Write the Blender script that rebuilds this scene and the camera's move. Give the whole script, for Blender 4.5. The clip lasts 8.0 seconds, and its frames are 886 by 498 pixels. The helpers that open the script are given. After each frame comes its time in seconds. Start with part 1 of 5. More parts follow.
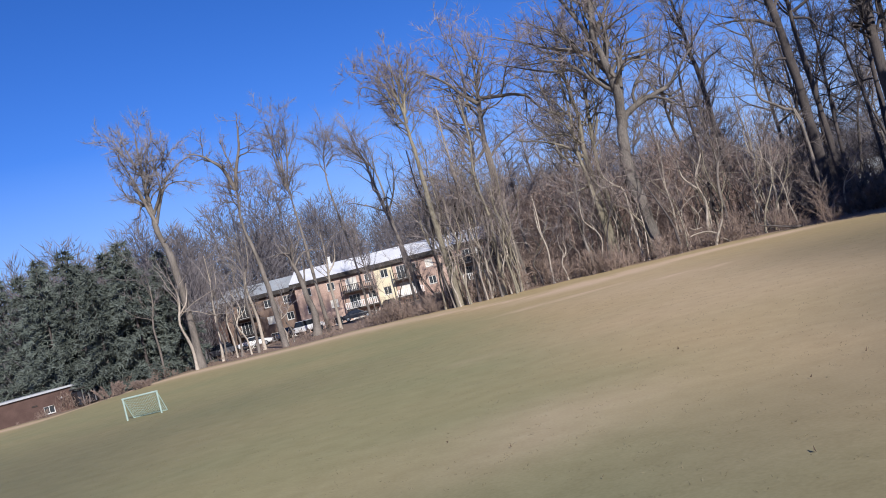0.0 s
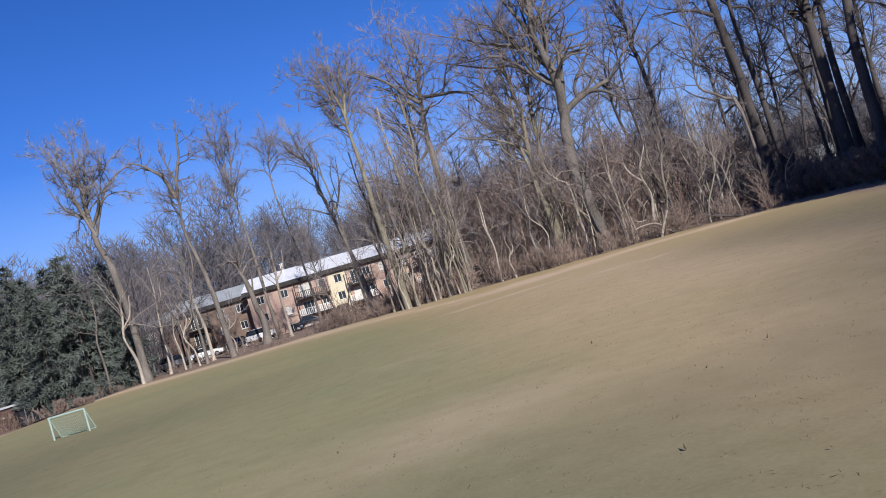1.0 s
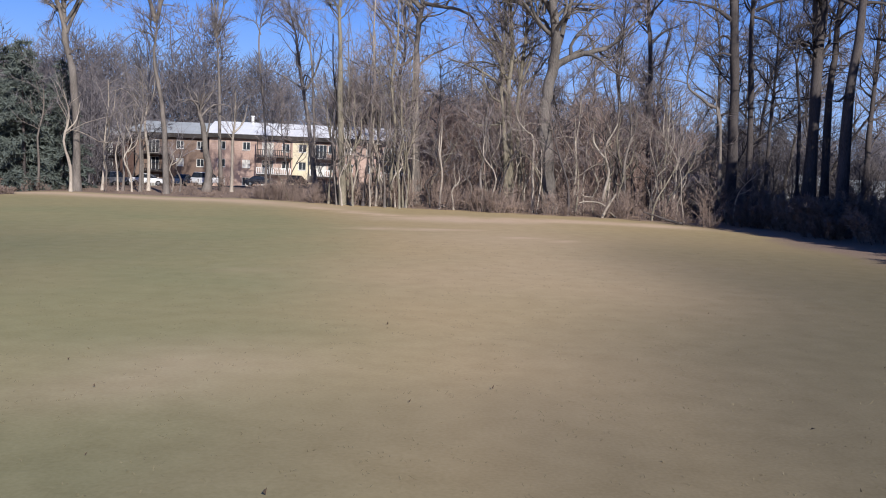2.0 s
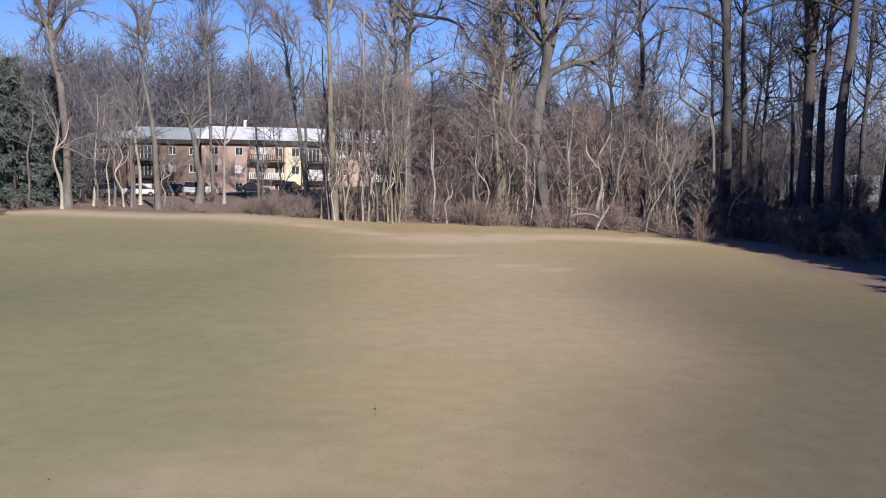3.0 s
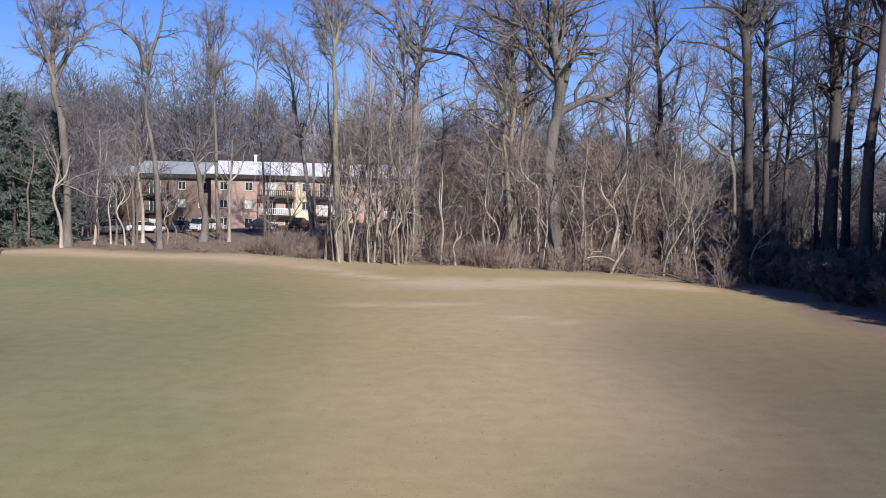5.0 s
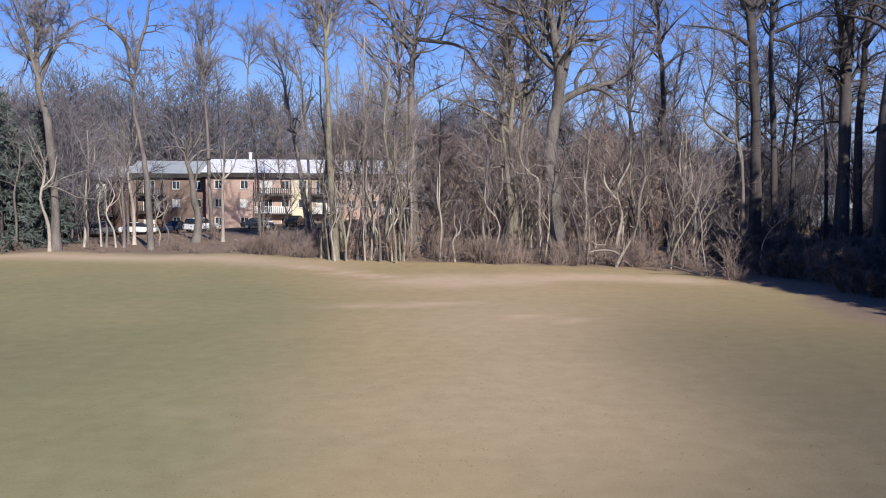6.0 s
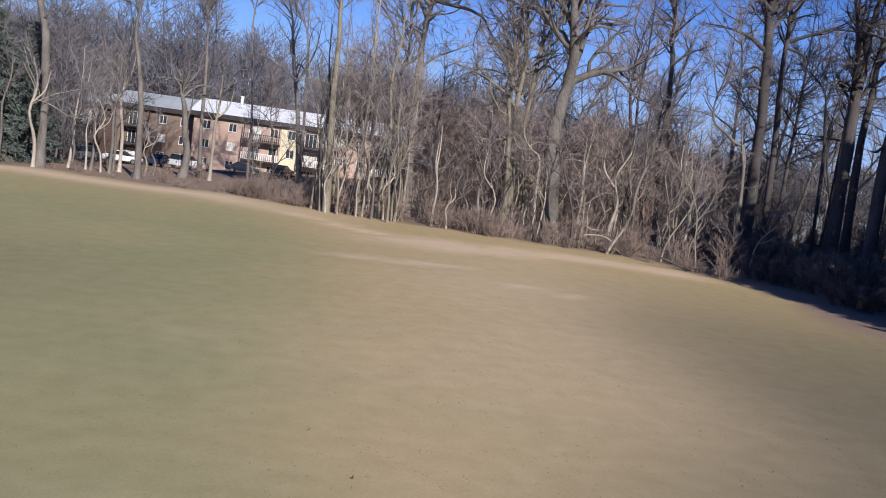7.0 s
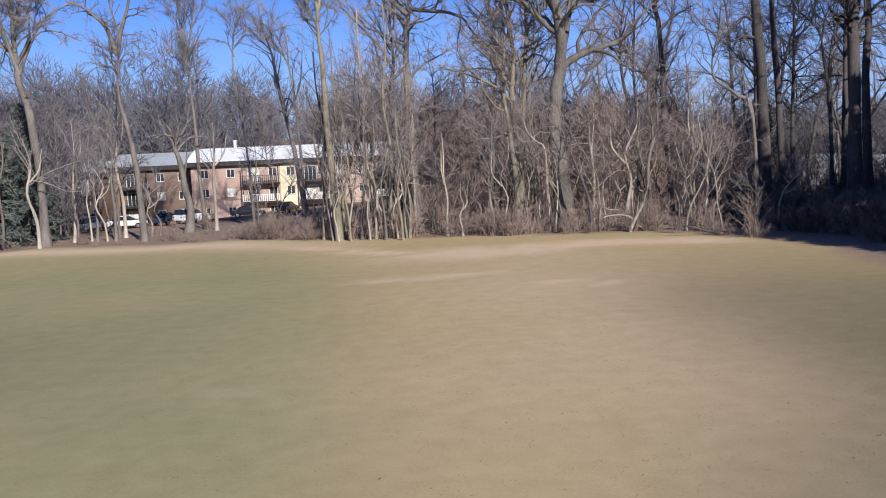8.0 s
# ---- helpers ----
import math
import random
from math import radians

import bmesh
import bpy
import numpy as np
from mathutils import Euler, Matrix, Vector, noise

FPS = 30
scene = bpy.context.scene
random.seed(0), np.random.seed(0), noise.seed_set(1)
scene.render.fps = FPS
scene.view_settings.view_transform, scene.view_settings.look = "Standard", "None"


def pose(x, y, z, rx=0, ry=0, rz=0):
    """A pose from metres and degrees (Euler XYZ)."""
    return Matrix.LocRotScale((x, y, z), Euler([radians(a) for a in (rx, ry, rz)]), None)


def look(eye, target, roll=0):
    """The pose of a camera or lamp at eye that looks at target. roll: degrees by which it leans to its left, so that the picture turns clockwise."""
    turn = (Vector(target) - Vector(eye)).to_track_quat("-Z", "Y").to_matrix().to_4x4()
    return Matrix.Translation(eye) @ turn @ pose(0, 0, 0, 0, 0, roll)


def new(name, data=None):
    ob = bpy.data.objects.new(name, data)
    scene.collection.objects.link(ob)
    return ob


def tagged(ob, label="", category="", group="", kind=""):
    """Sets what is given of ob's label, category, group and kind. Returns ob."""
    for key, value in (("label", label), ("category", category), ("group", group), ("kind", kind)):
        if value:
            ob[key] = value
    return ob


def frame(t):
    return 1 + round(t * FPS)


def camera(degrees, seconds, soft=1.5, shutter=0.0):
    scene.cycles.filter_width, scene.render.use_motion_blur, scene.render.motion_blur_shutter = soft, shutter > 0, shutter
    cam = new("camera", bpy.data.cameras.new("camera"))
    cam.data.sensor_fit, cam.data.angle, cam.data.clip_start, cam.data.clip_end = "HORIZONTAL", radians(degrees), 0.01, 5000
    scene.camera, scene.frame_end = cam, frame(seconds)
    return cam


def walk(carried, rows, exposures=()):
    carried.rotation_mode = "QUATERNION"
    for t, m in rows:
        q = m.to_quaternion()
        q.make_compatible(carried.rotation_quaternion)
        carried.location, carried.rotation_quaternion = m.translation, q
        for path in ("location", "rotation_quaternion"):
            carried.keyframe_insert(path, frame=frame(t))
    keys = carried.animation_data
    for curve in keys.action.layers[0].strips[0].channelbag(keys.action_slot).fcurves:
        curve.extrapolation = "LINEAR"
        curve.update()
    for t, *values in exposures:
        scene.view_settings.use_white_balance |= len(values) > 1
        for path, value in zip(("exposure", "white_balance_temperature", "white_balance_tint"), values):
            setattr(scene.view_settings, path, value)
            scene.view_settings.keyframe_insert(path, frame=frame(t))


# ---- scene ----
# ---- camera and its flight ----
cam = camera(50.5, 8.0, soft=1.0)
PATH = [
    (0.0, 9.95, 12.38, 3.81, 2.98, 1.23, -14.31),
    (0.5, 10.45, 13.19, 3.60, 1.83, -1.60, -15.55),
    (1.0, 11.52, 13.60, 3.27, 0.85, 0.78, -16.47),
    (1.2, 13.60, 13.67, 2.84, 0.56, 0.75, -4.50),
    (1.5, 15.10, 13.89, 3.06, 0.78, -5.32, 4.13),
    (1.7, 15.75, 13.75, 3.58, 0.75, -5.28, 3.28),
    (3.0, 16.21, 14.38, 7.19, 0.36, -6.36, 0.94),
    (3.5, 16.43, 15.18, 7.44, 0.32, -6.03, 1.17),
    (4.0, 16.59, 16.01, 7.75, -0.07, -5.97, 0.55),
    (4.5, 16.84, 16.96, 7.71, -0.04, -5.32, 0.36),
    (5.0, 17.12, 17.87, 7.91, 1.57, -4.51, 1.08),
    (6.5, 17.30, 21.15, 7.55, 1.58, -5.06, -0.29),
    (7.0, 15.35, 21.08, 6.75, -0.45, -6.13, 7.36),
    (7.2, 14.65, 21.30, 7.35, -1.07, -6.97, 11.85),
    (7.5, 15.05, 22.20, 6.90, -0.05, -4.88, 0.25),
    (8.0, 14.70, 22.65, 6.75, 0.33, -5.72, -2.94),
]
walk(cam, [(t, pose(x, y, z, 90 + pitch, 0, yaw) @ pose(0, 0, 0, 0, 0, roll)) for t, x, y, z, yaw, pitch, roll in PATH],
     [(0.0, 0.21), (0.5, 0.16), (1.5, 0.12), (3.0, 0.22), (6.5, 0.21), (7.0, 0.17), (8.0, 0.25)])

# ---- daylight ----
SUN_TO = Vector((0.34, -0.80, 0.46)).normalized()
sun_data = bpy.data.lights.new("sun", "SUN")
sun_data.energy, sun_data.angle, sun_data.color = 5.0, radians(0.5), (1.0, 0.965, 0.925)
sun = new("sun", sun_data)
sun.matrix_world = look(SUN_TO * 300, (0, 0, 0))
world = bpy.data.worlds.new("sky")
scene.world = world
world.use_nodes = True
wn = world.node_tree.nodes
sky = wn.new("ShaderNodeTexSky")
sky.sky_type, sky.sun_disc = "NISHITA", False
sky.sun_elevation = math.asin(SUN_TO.z)
sky.sun_rotation = math.atan2(SUN_TO.x, SUN_TO.y)
sky.altitude = 2500
sky.air_density, sky.dust_density, sky.ozone_density = 1.0, 1.3, 4.0
wn["Background"].inputs["Strength"].default_value = 0.08
rich = wn.new("ShaderNodeHueSaturation")
rich.inputs["Saturation"].default_value = 1.22
world.node_tree.links.new(sky.outputs["Color"], rich.inputs["Color"])
tint = wn.new("ShaderNodeMix")
tint.data_type, tint.blend_type = "RGBA", "MULTIPLY"
tint.inputs["Factor"].default_value = 1.0
tint.inputs["B"].default_value = (0.93, 0.95, 1.42, 1)
world.node_tree.links.new(rich.outputs["Color"], tint.inputs["A"])
clear = wn.new("ShaderNodeMix")
clear.data_type, clear.blend_type = "RGBA", "DARKEN"
clear.inputs["Factor"].default_value = 0.9
clear.inputs["B"].default_value = (6.6, 8.8, 12.6, 1)
world.node_tree.links.new(tint.outputs["Result"], clear.inputs["A"])
# the sky pales towards the horizon
way, split, rise, pale = wn.new("ShaderNodeTexCoord"), wn.new("ShaderNodeSeparateXYZ"), wn.new("ShaderNodeMapRange"), wn.new("ShaderNodeMix")
world.node_tree.links.new(way.outputs["Generated"], split.inputs["Vector"])
world.node_tree.links.new(split.outputs["Z"], rise.inputs["Value"])
rise.inputs["From Min"].default_value, rise.inputs["From Max"].default_value = 0.02, 0.2
rise.inputs["To Min"].default_value, rise.inputs["To Max"].default_value = 0.72, 0.0
pale.data_type = "RGBA"
pale.inputs["B"].default_value = (3.9, 5.8, 9.7, 1)
world.node_tree.links.new(rise.outputs["Result"], pale.inputs["Factor"])
world.node_tree.links.new(clear.outputs["Result"], pale.inputs["A"])
world.node_tree.links.new(pale.outputs["Result"], wn["Background"].inputs["Color"])


# ---- materials ----
def material(name, dark, light, rough=0.85, scale=4.0, fine=40.0, bump=0.3, metal=0.0, stretch=(1, 1, 1), varied=0.0, spec=0.3):
    """A surface that varies between two colours at two scales, with a fine relief."""
    m = bpy.data.materials.new(name)
    m.use_nodes = True
    n, l = m.node_tree.nodes, m.node_tree.links
    bsdf = n["Principled BSDF"]
    bsdf.inputs["Roughness"].default_value, bsdf.inputs["Metallic"].default_value = rough, metal
    bsdf.inputs["Specular IOR Level"].default_value = spec
    co, mp = n.new("ShaderNodeTexCoord"), n.new("ShaderNodeMapping")
    mp.inputs["Scale"].default_value = stretch
    l.new(co.outputs["Object"], mp.inputs["Vector"])
    big, small = n.new("ShaderNodeTexNoise"), n.new("ShaderNodeTexNoise")
    big.inputs["Scale"].default_value, big.inputs["Detail"].default_value = scale, 4
    small.inputs["Scale"].default_value, small.inputs["Detail"].default_value = fine, 3
    for tex in (big, small):
        l.new(mp.outputs["Vector"], tex.inputs["Vector"])
    mean = n.new("ShaderNodeMath")
    mean.operation = "MULTIPLY_ADD"
    mean.inputs[1].default_value = 0.45
    l.new(small.outputs["Fac"], mean.inputs[0])
    half = n.new("ShaderNodeMath")
    half.operation = "MULTIPLY"
    half.inputs[1].default_value = 0.55
    l.new(big.outputs["Fac"], half.inputs[0])
    l.new(half.outputs[0], mean.inputs[2])
    ramp = n.new("ShaderNodeValToRGB")
    ramp.color_ramp.elements[0].position, ramp.color_ramp.elements[1].position = 0.32, 0.68
    ramp.color_ramp.elements[0].color, ramp.color_ramp.elements[1].color = (*dark, 1), (*light, 1)
    l.new(mean.outputs[0], ramp.inputs["Fac"])
    colour = ramp.outputs["Color"]
    if varied:
        info, hsv, rng = n.new("ShaderNodeObjectInfo"), n.new("ShaderNodeHueSaturation"), n.new("ShaderNodeMapRange")
        rng.inputs["To Min"].default_value, rng.inputs["To Max"].default_value = 1 - varied, 1 + varied
        l.new(info.outputs["Random"], rng.inputs["Value"])
        l.new(rng.outputs["Result"], hsv.inputs["Value"])
        l.new(colour, hsv.inputs["Color"])
        colour = hsv.outputs["Color"]
    l.new(colour, bsdf.inputs["Base Color"])
    if bump:
        b = n.new("ShaderNodeBump")
        b.inputs["Strength"].default_value, b.inputs["Distance"].default_value = bump, 0.03
        l.new(small.outputs["Fac"], b.inputs["Height"])
        l.new(b.outputs["Normal"], bsdf.inputs["Normal"])
    return m


BARK = material("pale_bark", (0.19, 0.162, 0.134), (0.55, 0.475, 0.39), 0.9, 1.2, 14, 0.6, stretch=(1, 1, 0.25), varied=0.2)
BARK_GREY = material("grey_bark", (0.072, 0.062, 0.054), (0.262, 0.226, 0.196), 0.9, 1.5, 16, 0.6, stretch=(1, 1, 0.25), varied=0.15)
BARK_OAK = material("oak_bark", (0.052, 0.046, 0.041), (0.225, 0.198, 0.175), 0.92, 1.3, 15, 0.7, stretch=(1, 1, 0.25))
# Dark bark; on the right-hand trees its darkness also stands for their shade.
BARK_DARK_AND_SHADED = material("dark_and_shaded_bark", (0.038, 0.032, 0.031), (0.12, 0.102, 0.096), 0.92, 1.5, 16, 0.6, stretch=(1, 1, 0.25), varied=0.15)
BARK_MOSS = material("mossy_bark", (0.1, 0.088, 0.064), (0.36, 0.315, 0.235), 0.92, 1.0, 12, 0.6, stretch=(1, 1, 0.3), varied=0.12)
TWIG = material("twig_bark", (0.155, 0.126, 0.114), (0.345, 0.285, 0.262), 0.9, 0.6, 8, 0.0, varied=0.2)
# Twig colour with the shade of the right-hand wood put in.
TWIG_SHADED = material("shaded_twig_bark", (0.07, 0.06, 0.058), (0.16, 0.138, 0.132), 0.9, 0.6, 8, 0.0, varied=0.2)
TWIG_GREY = material("grey_twig_bark", (0.15, 0.136, 0.14), (0.29, 0.265, 0.272), 0.92, 0.6, 8, 0.0, varied=0.2)
BRUSH = material("brush_stems", (0.18, 0.132, 0.108), (0.43, 0.325, 0.268), 0.9, 0.5, 9, 0.0, varied=0.22)
THICKET = material("thicket_stems", (0.19, 0.135, 0.11), (0.39, 0.285, 0.235), 0.95, 0.15, 3, 0.0)
STRAW = material("dry_grass", (0.12, 0.103, 0.06), (0.22, 0.185, 0.11), 0.9, 0.3, 5, 0.0)
FAR_TWIG = material("far_twigs", (0.105, 0.095, 0.1), (0.178, 0.16, 0.168), 0.95, 0.05, 0.6, 0.0)
DEAD_LEAF = material("dead_leaf", (0.05, 0.034, 0.024), (0.12, 0.082, 0.052), 0.9, 3, 20, 0.0)
NEEDLE = material("needles", (0.06, 0.075, 0.064), (0.145, 0.165, 0.145), 0.8, 0.8, 12, 0.0, varied=0.2)
EVERLEAF = material("evergreen_leaves", (0.13, 0.097, 0.085), (0.29, 0.22, 0.185), 0.9, 0.8, 12, 0.0, varied=0.2, spec=0.1)


# ---- the lie of the land ----
def ease(v):
    v = min(1.0, max(0.0, v))
    return v * v * (3 - 2 * v)


def land(x, y):
    """The height of the ground: a flat field that dips behind its far side, and a wooded rise far behind."""
    z = -0.8 * ease((-24 - x) / 14)
    street = -3.1 * ease((12 - x) / 60) + 0.8 * ease((y - 138) / 10) * ease((x + 34) / 10) * ease((14 - x) / 10)
    z += (street - z) * ease((y - 136 + 8 * ease((-15 - x) / 12)) / 28)
    z += (13 - 9 * ease((x - 20) / 35) + 5 * ease((10 - x) / 60)) * ease((y - 195) / 150)
    z += 0.10 * noise.noise((x * 0.05, y * 0.05, 0.3)) + 0.03 * noise.noise((x * 0.35, y * 0.35, 4.0))
    return z


EDGE = [(-200, 95), (-60, 101), (-37.8, 105), (-23.1, 109.1), (-13, 107.5), (-4, 106.5), (5, 102), (11, 100.5), (18, 99), (31, 95.5), (35, 89), (38, 80), (37.7, 70), (38.5, 60), (42, 30), (46, -40), (50, -200)]


def past_edge(x, y):
    """Metres by which a place lies behind the field's edge, among the trees (negative: on the field)."""
    best, side = 1e9, 1
    for (ax, ay), (bx, by) in zip(EDGE, EDGE[1:]):
        dx, dy = bx - ax, by - ay
        t = min(1, max(0, ((x - ax) * dx + (y - ay) * dy) / (dx * dx + dy * dy)))
        d = math.hypot(x - ax - t * dx, y - ay - t * dy)
        if d < best:
            best, side = d, 1 if dx * (y - ay) - dy * (x - ax) > 0 else -1
    return best * side


def axis_steps(lo, hi, step, far):
    inner = list(np.arange(lo, hi + 0.01, step))
    out, d = [], step
    v = hi
    while v < far:
        d *= 1.45
        v += d
        out.append(v)
    low, d, v = [], step, lo
    while v > -far:
        d *= 1.45
        v -= d
        low.append(v)
    return low[::-1] + inner + out


def build_ground():
    xs, ys = axis_steps(-75, 75, 1.25, 2500), axis_steps(-25, 175, 1.25, 2500)
    verts = [(x, y, land(x, y)) for y in ys for x in xs]
    w = len(xs)
    faces = [(j * w + i, j * w + i + 1, (j + 1) * w + i + 1, (j + 1) * w + i) for j in range(len(ys) - 1) for i in range(w - 1)]
    me = bpy.data.meshes.new("ground")
    me.from_pydata(verts, [], faces)
    for k in ("litter", "bare", "green", "shade_paint"):
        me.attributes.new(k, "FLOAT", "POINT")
    litter, bare, green, shade_paint = (me.attributes[k] for k in ("litter", "bare", "green", "shade_paint"))
    for k, (x, y, z) in enumerate(verts):
        d = past_edge(x, y) + 1.6 * noise.noise((x * 0.12, y * 0.12, 9)) + 0.8 * noise.noise((x * 0.5, y * 0.5, 2))
        litter.data[k].value = ease((d + 1.0) / 2.2)
        rim = math.exp(-((d + 4.0) / 3.2) ** 2) * ease((14 - x) / 20)
        worn_and_glare = 0
        # The small spot at 13.3, 26.5 is pale lens glare painted in soil colour.
        for bx, by, rx, ry, a in ((17, 86, 6, 3.5, 0.1), (14, 74.5, 3.8, 0.9, 0.15), (20, 69.8, 2.4, 0.7, -0.1), (22.4, 68.5, 1.2, 0.4, 0), (9.5, 89.8, 3.4, 0.9, -0.6), (5, 95, 5, 1.0, -0.65), (24, 89, 6, 2.2, 0.0), (30, 88, 5, 2.0, -0.4), (10.5, 33, 4.0, 3.0, 0.5), (13.3, 26.5, 0.7, 0.3, 0.1), (8, 50, 1.6, 0.5, 0.3)):
            u, v = (x - bx) * math.cos(a) + (y - by) * math.sin(a), (y - by) * math.cos(a) - (x - bx) * math.sin(a)
            worn_and_glare = max(worn_and_glare, math.exp(-(u / rx) ** 2 - (v / ry) ** 2))
        warm = 0.42 * math.exp(-((x - 20 - 0.05 * (y - 60)) / 7.5) ** 2 - ((y - 62) / 26) ** 2) * (1 + 0.8 * noise.noise((x * 0.09, y * 0.09, 3)))
        bare.data[k].value = min(1, max(rim, warm, (1.8 if y > 55 else 0.5) * worn_and_glare * (0.8 + 0.6 * noise.noise((x * 0.35, y * 0.35, 7)))))
        green.data[k].value = ease((15.5 - 0.15 * (y - 44) - x) / 8 + 0.3 * noise.noise((x * 0.05, y * 0.05, 5)) + 0.12 * noise.noise((x * 0.2, y * 0.2, 15))) * (1 - 0.45 * ease((y - 78) / 25))
        # Shade and lens falloff on the near and outer grass, painted as colour.
        shade_paint.data[k].value = max(ease((x - 15 - 0.14 * (y - 40) + 5 * noise.noise((x * 0.05, y * 0.05, 8))) / 11.5) * ease((92 - y) / 45) * 0.85,
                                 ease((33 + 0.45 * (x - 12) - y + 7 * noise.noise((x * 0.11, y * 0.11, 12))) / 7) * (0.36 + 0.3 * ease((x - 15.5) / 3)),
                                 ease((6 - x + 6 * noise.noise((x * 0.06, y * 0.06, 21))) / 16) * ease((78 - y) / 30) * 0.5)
    for p in me.polygons:
        p.use_smooth = True
    m = bpy.data.materials.new("winter_turf")
    m.use_nodes = True
    n, l = m.node_tree.nodes, m.node_tree.links
    bsdf = n["Principled BSDF"]
    bsdf.inputs["Roughness"].default_value, bsdf.inputs["Specular IOR Level"].default_value = 0.95, 0.1
    geo = n.new("ShaderNodeNewGeometry")

    def tex(scale, detail):
        t = n.new("ShaderNodeTexNoise")
        t.inputs["Scale"].default_value, t.inputs["Detail"].default_value = scale, detail
        l.new(geo.outputs["Position"], t.inputs["Vector"])
        return t.outputs["Fac"]

    def ramp(fac, a, b, lo=0.35, hi=0.65):
        r = n.new("ShaderNodeValToRGB")
        r.color_ramp.elements[0].position, r.color_ramp.elements[1].position = lo, hi
        r.color_ramp.elements[0].color, r.color_ramp.elements[1].color = (*a, 1), (*b, 1)
        l.new(fac, r.inputs["Fac"])
        return r.outputs["Color"]

    def mix(fac, a, b):
        x = n.new("ShaderNodeMix")
        x.data_type = "RGBA"
        l.new(fac, x.inputs["Factor"]), l.new(a, x.inputs["A"]), l.new(b, x.inputs["B"])
        return x.outputs["Result"]

    def attr(key):
        a = n.new("ShaderNodeAttribute")
        a.attribute_name = key
        return a.outputs["Fac"]

    grain, patch, clump = tex(14.0, 6), tex(0.12, 5), tex(1.1, 5)
    both = n.new("ShaderNodeMath")
    both.operation = "ADD"
    l.new(grain, both.inputs[0]), l.new(clump, both.inputs[1])
    half = n.new("ShaderNodeMath")
    half.operation = "MULTIPLY"
    half.inputs[1].default_value = 0.5
    l.new(both.outputs[0], half.inputs[0])
    straw = ramp(half.outputs[0], (0.36, 0.263, 0.13), (0.505, 0.383, 0.204), 0.2, 0.8)
    turf = ramp(half.outputs[0], (0.205, 0.2, 0.092), (0.32, 0.312, 0.16), 0.2, 0.8)
    soil = ramp(half.outputs[0], (0.52, 0.37, 0.235), (0.68, 0.51, 0.345), 0.2, 0.8)
    leaf = ramp(grain, (0.17, 0.122, 0.092), (0.35, 0.252, 0.185))
    mixed = n.new("ShaderNodeMath")
    mixed.operation = "MULTIPLY_ADD"
    mixed.inputs[1].default_value, mixed.use_clamp = 0.68, True
    l.new(attr("green"), mixed.inputs[0])
    lift = n.new("ShaderNodeMath")
    lift.operation = "MULTIPLY_ADD"
    lift.inputs[1].default_value, lift.inputs[2].default_value = 0.7, -0.3
    l.new(patch, lift.inputs[0]), l.new(lift.outputs[0], mixed.inputs[2])
    c = mix(mixed.outputs[0], straw, turf)
    # turf colour darkened to stand for shade
    shaded_turf = ramp(half.outputs[0], (0.088, 0.08, 0.05), (0.152, 0.138, 0.09), 0.2, 0.8)
    c = mix(attr("shade_paint"), c, shaded_turf)
    c = mix(attr("bare"), c, soil)
    c = mix(attr("litter"), c, leaf)
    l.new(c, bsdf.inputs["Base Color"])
    b = n.new("ShaderNodeBump")
    b.inputs["Strength"].default_value, b.inputs["Distance"].default_value = 0.35, 0.02
    l.new(half.outputs[0], b.inputs["Height"]), l.new(b.outputs["Normal"], bsdf.inputs["Normal"])
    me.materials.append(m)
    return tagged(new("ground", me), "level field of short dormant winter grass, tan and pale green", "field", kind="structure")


ground = build_ground()


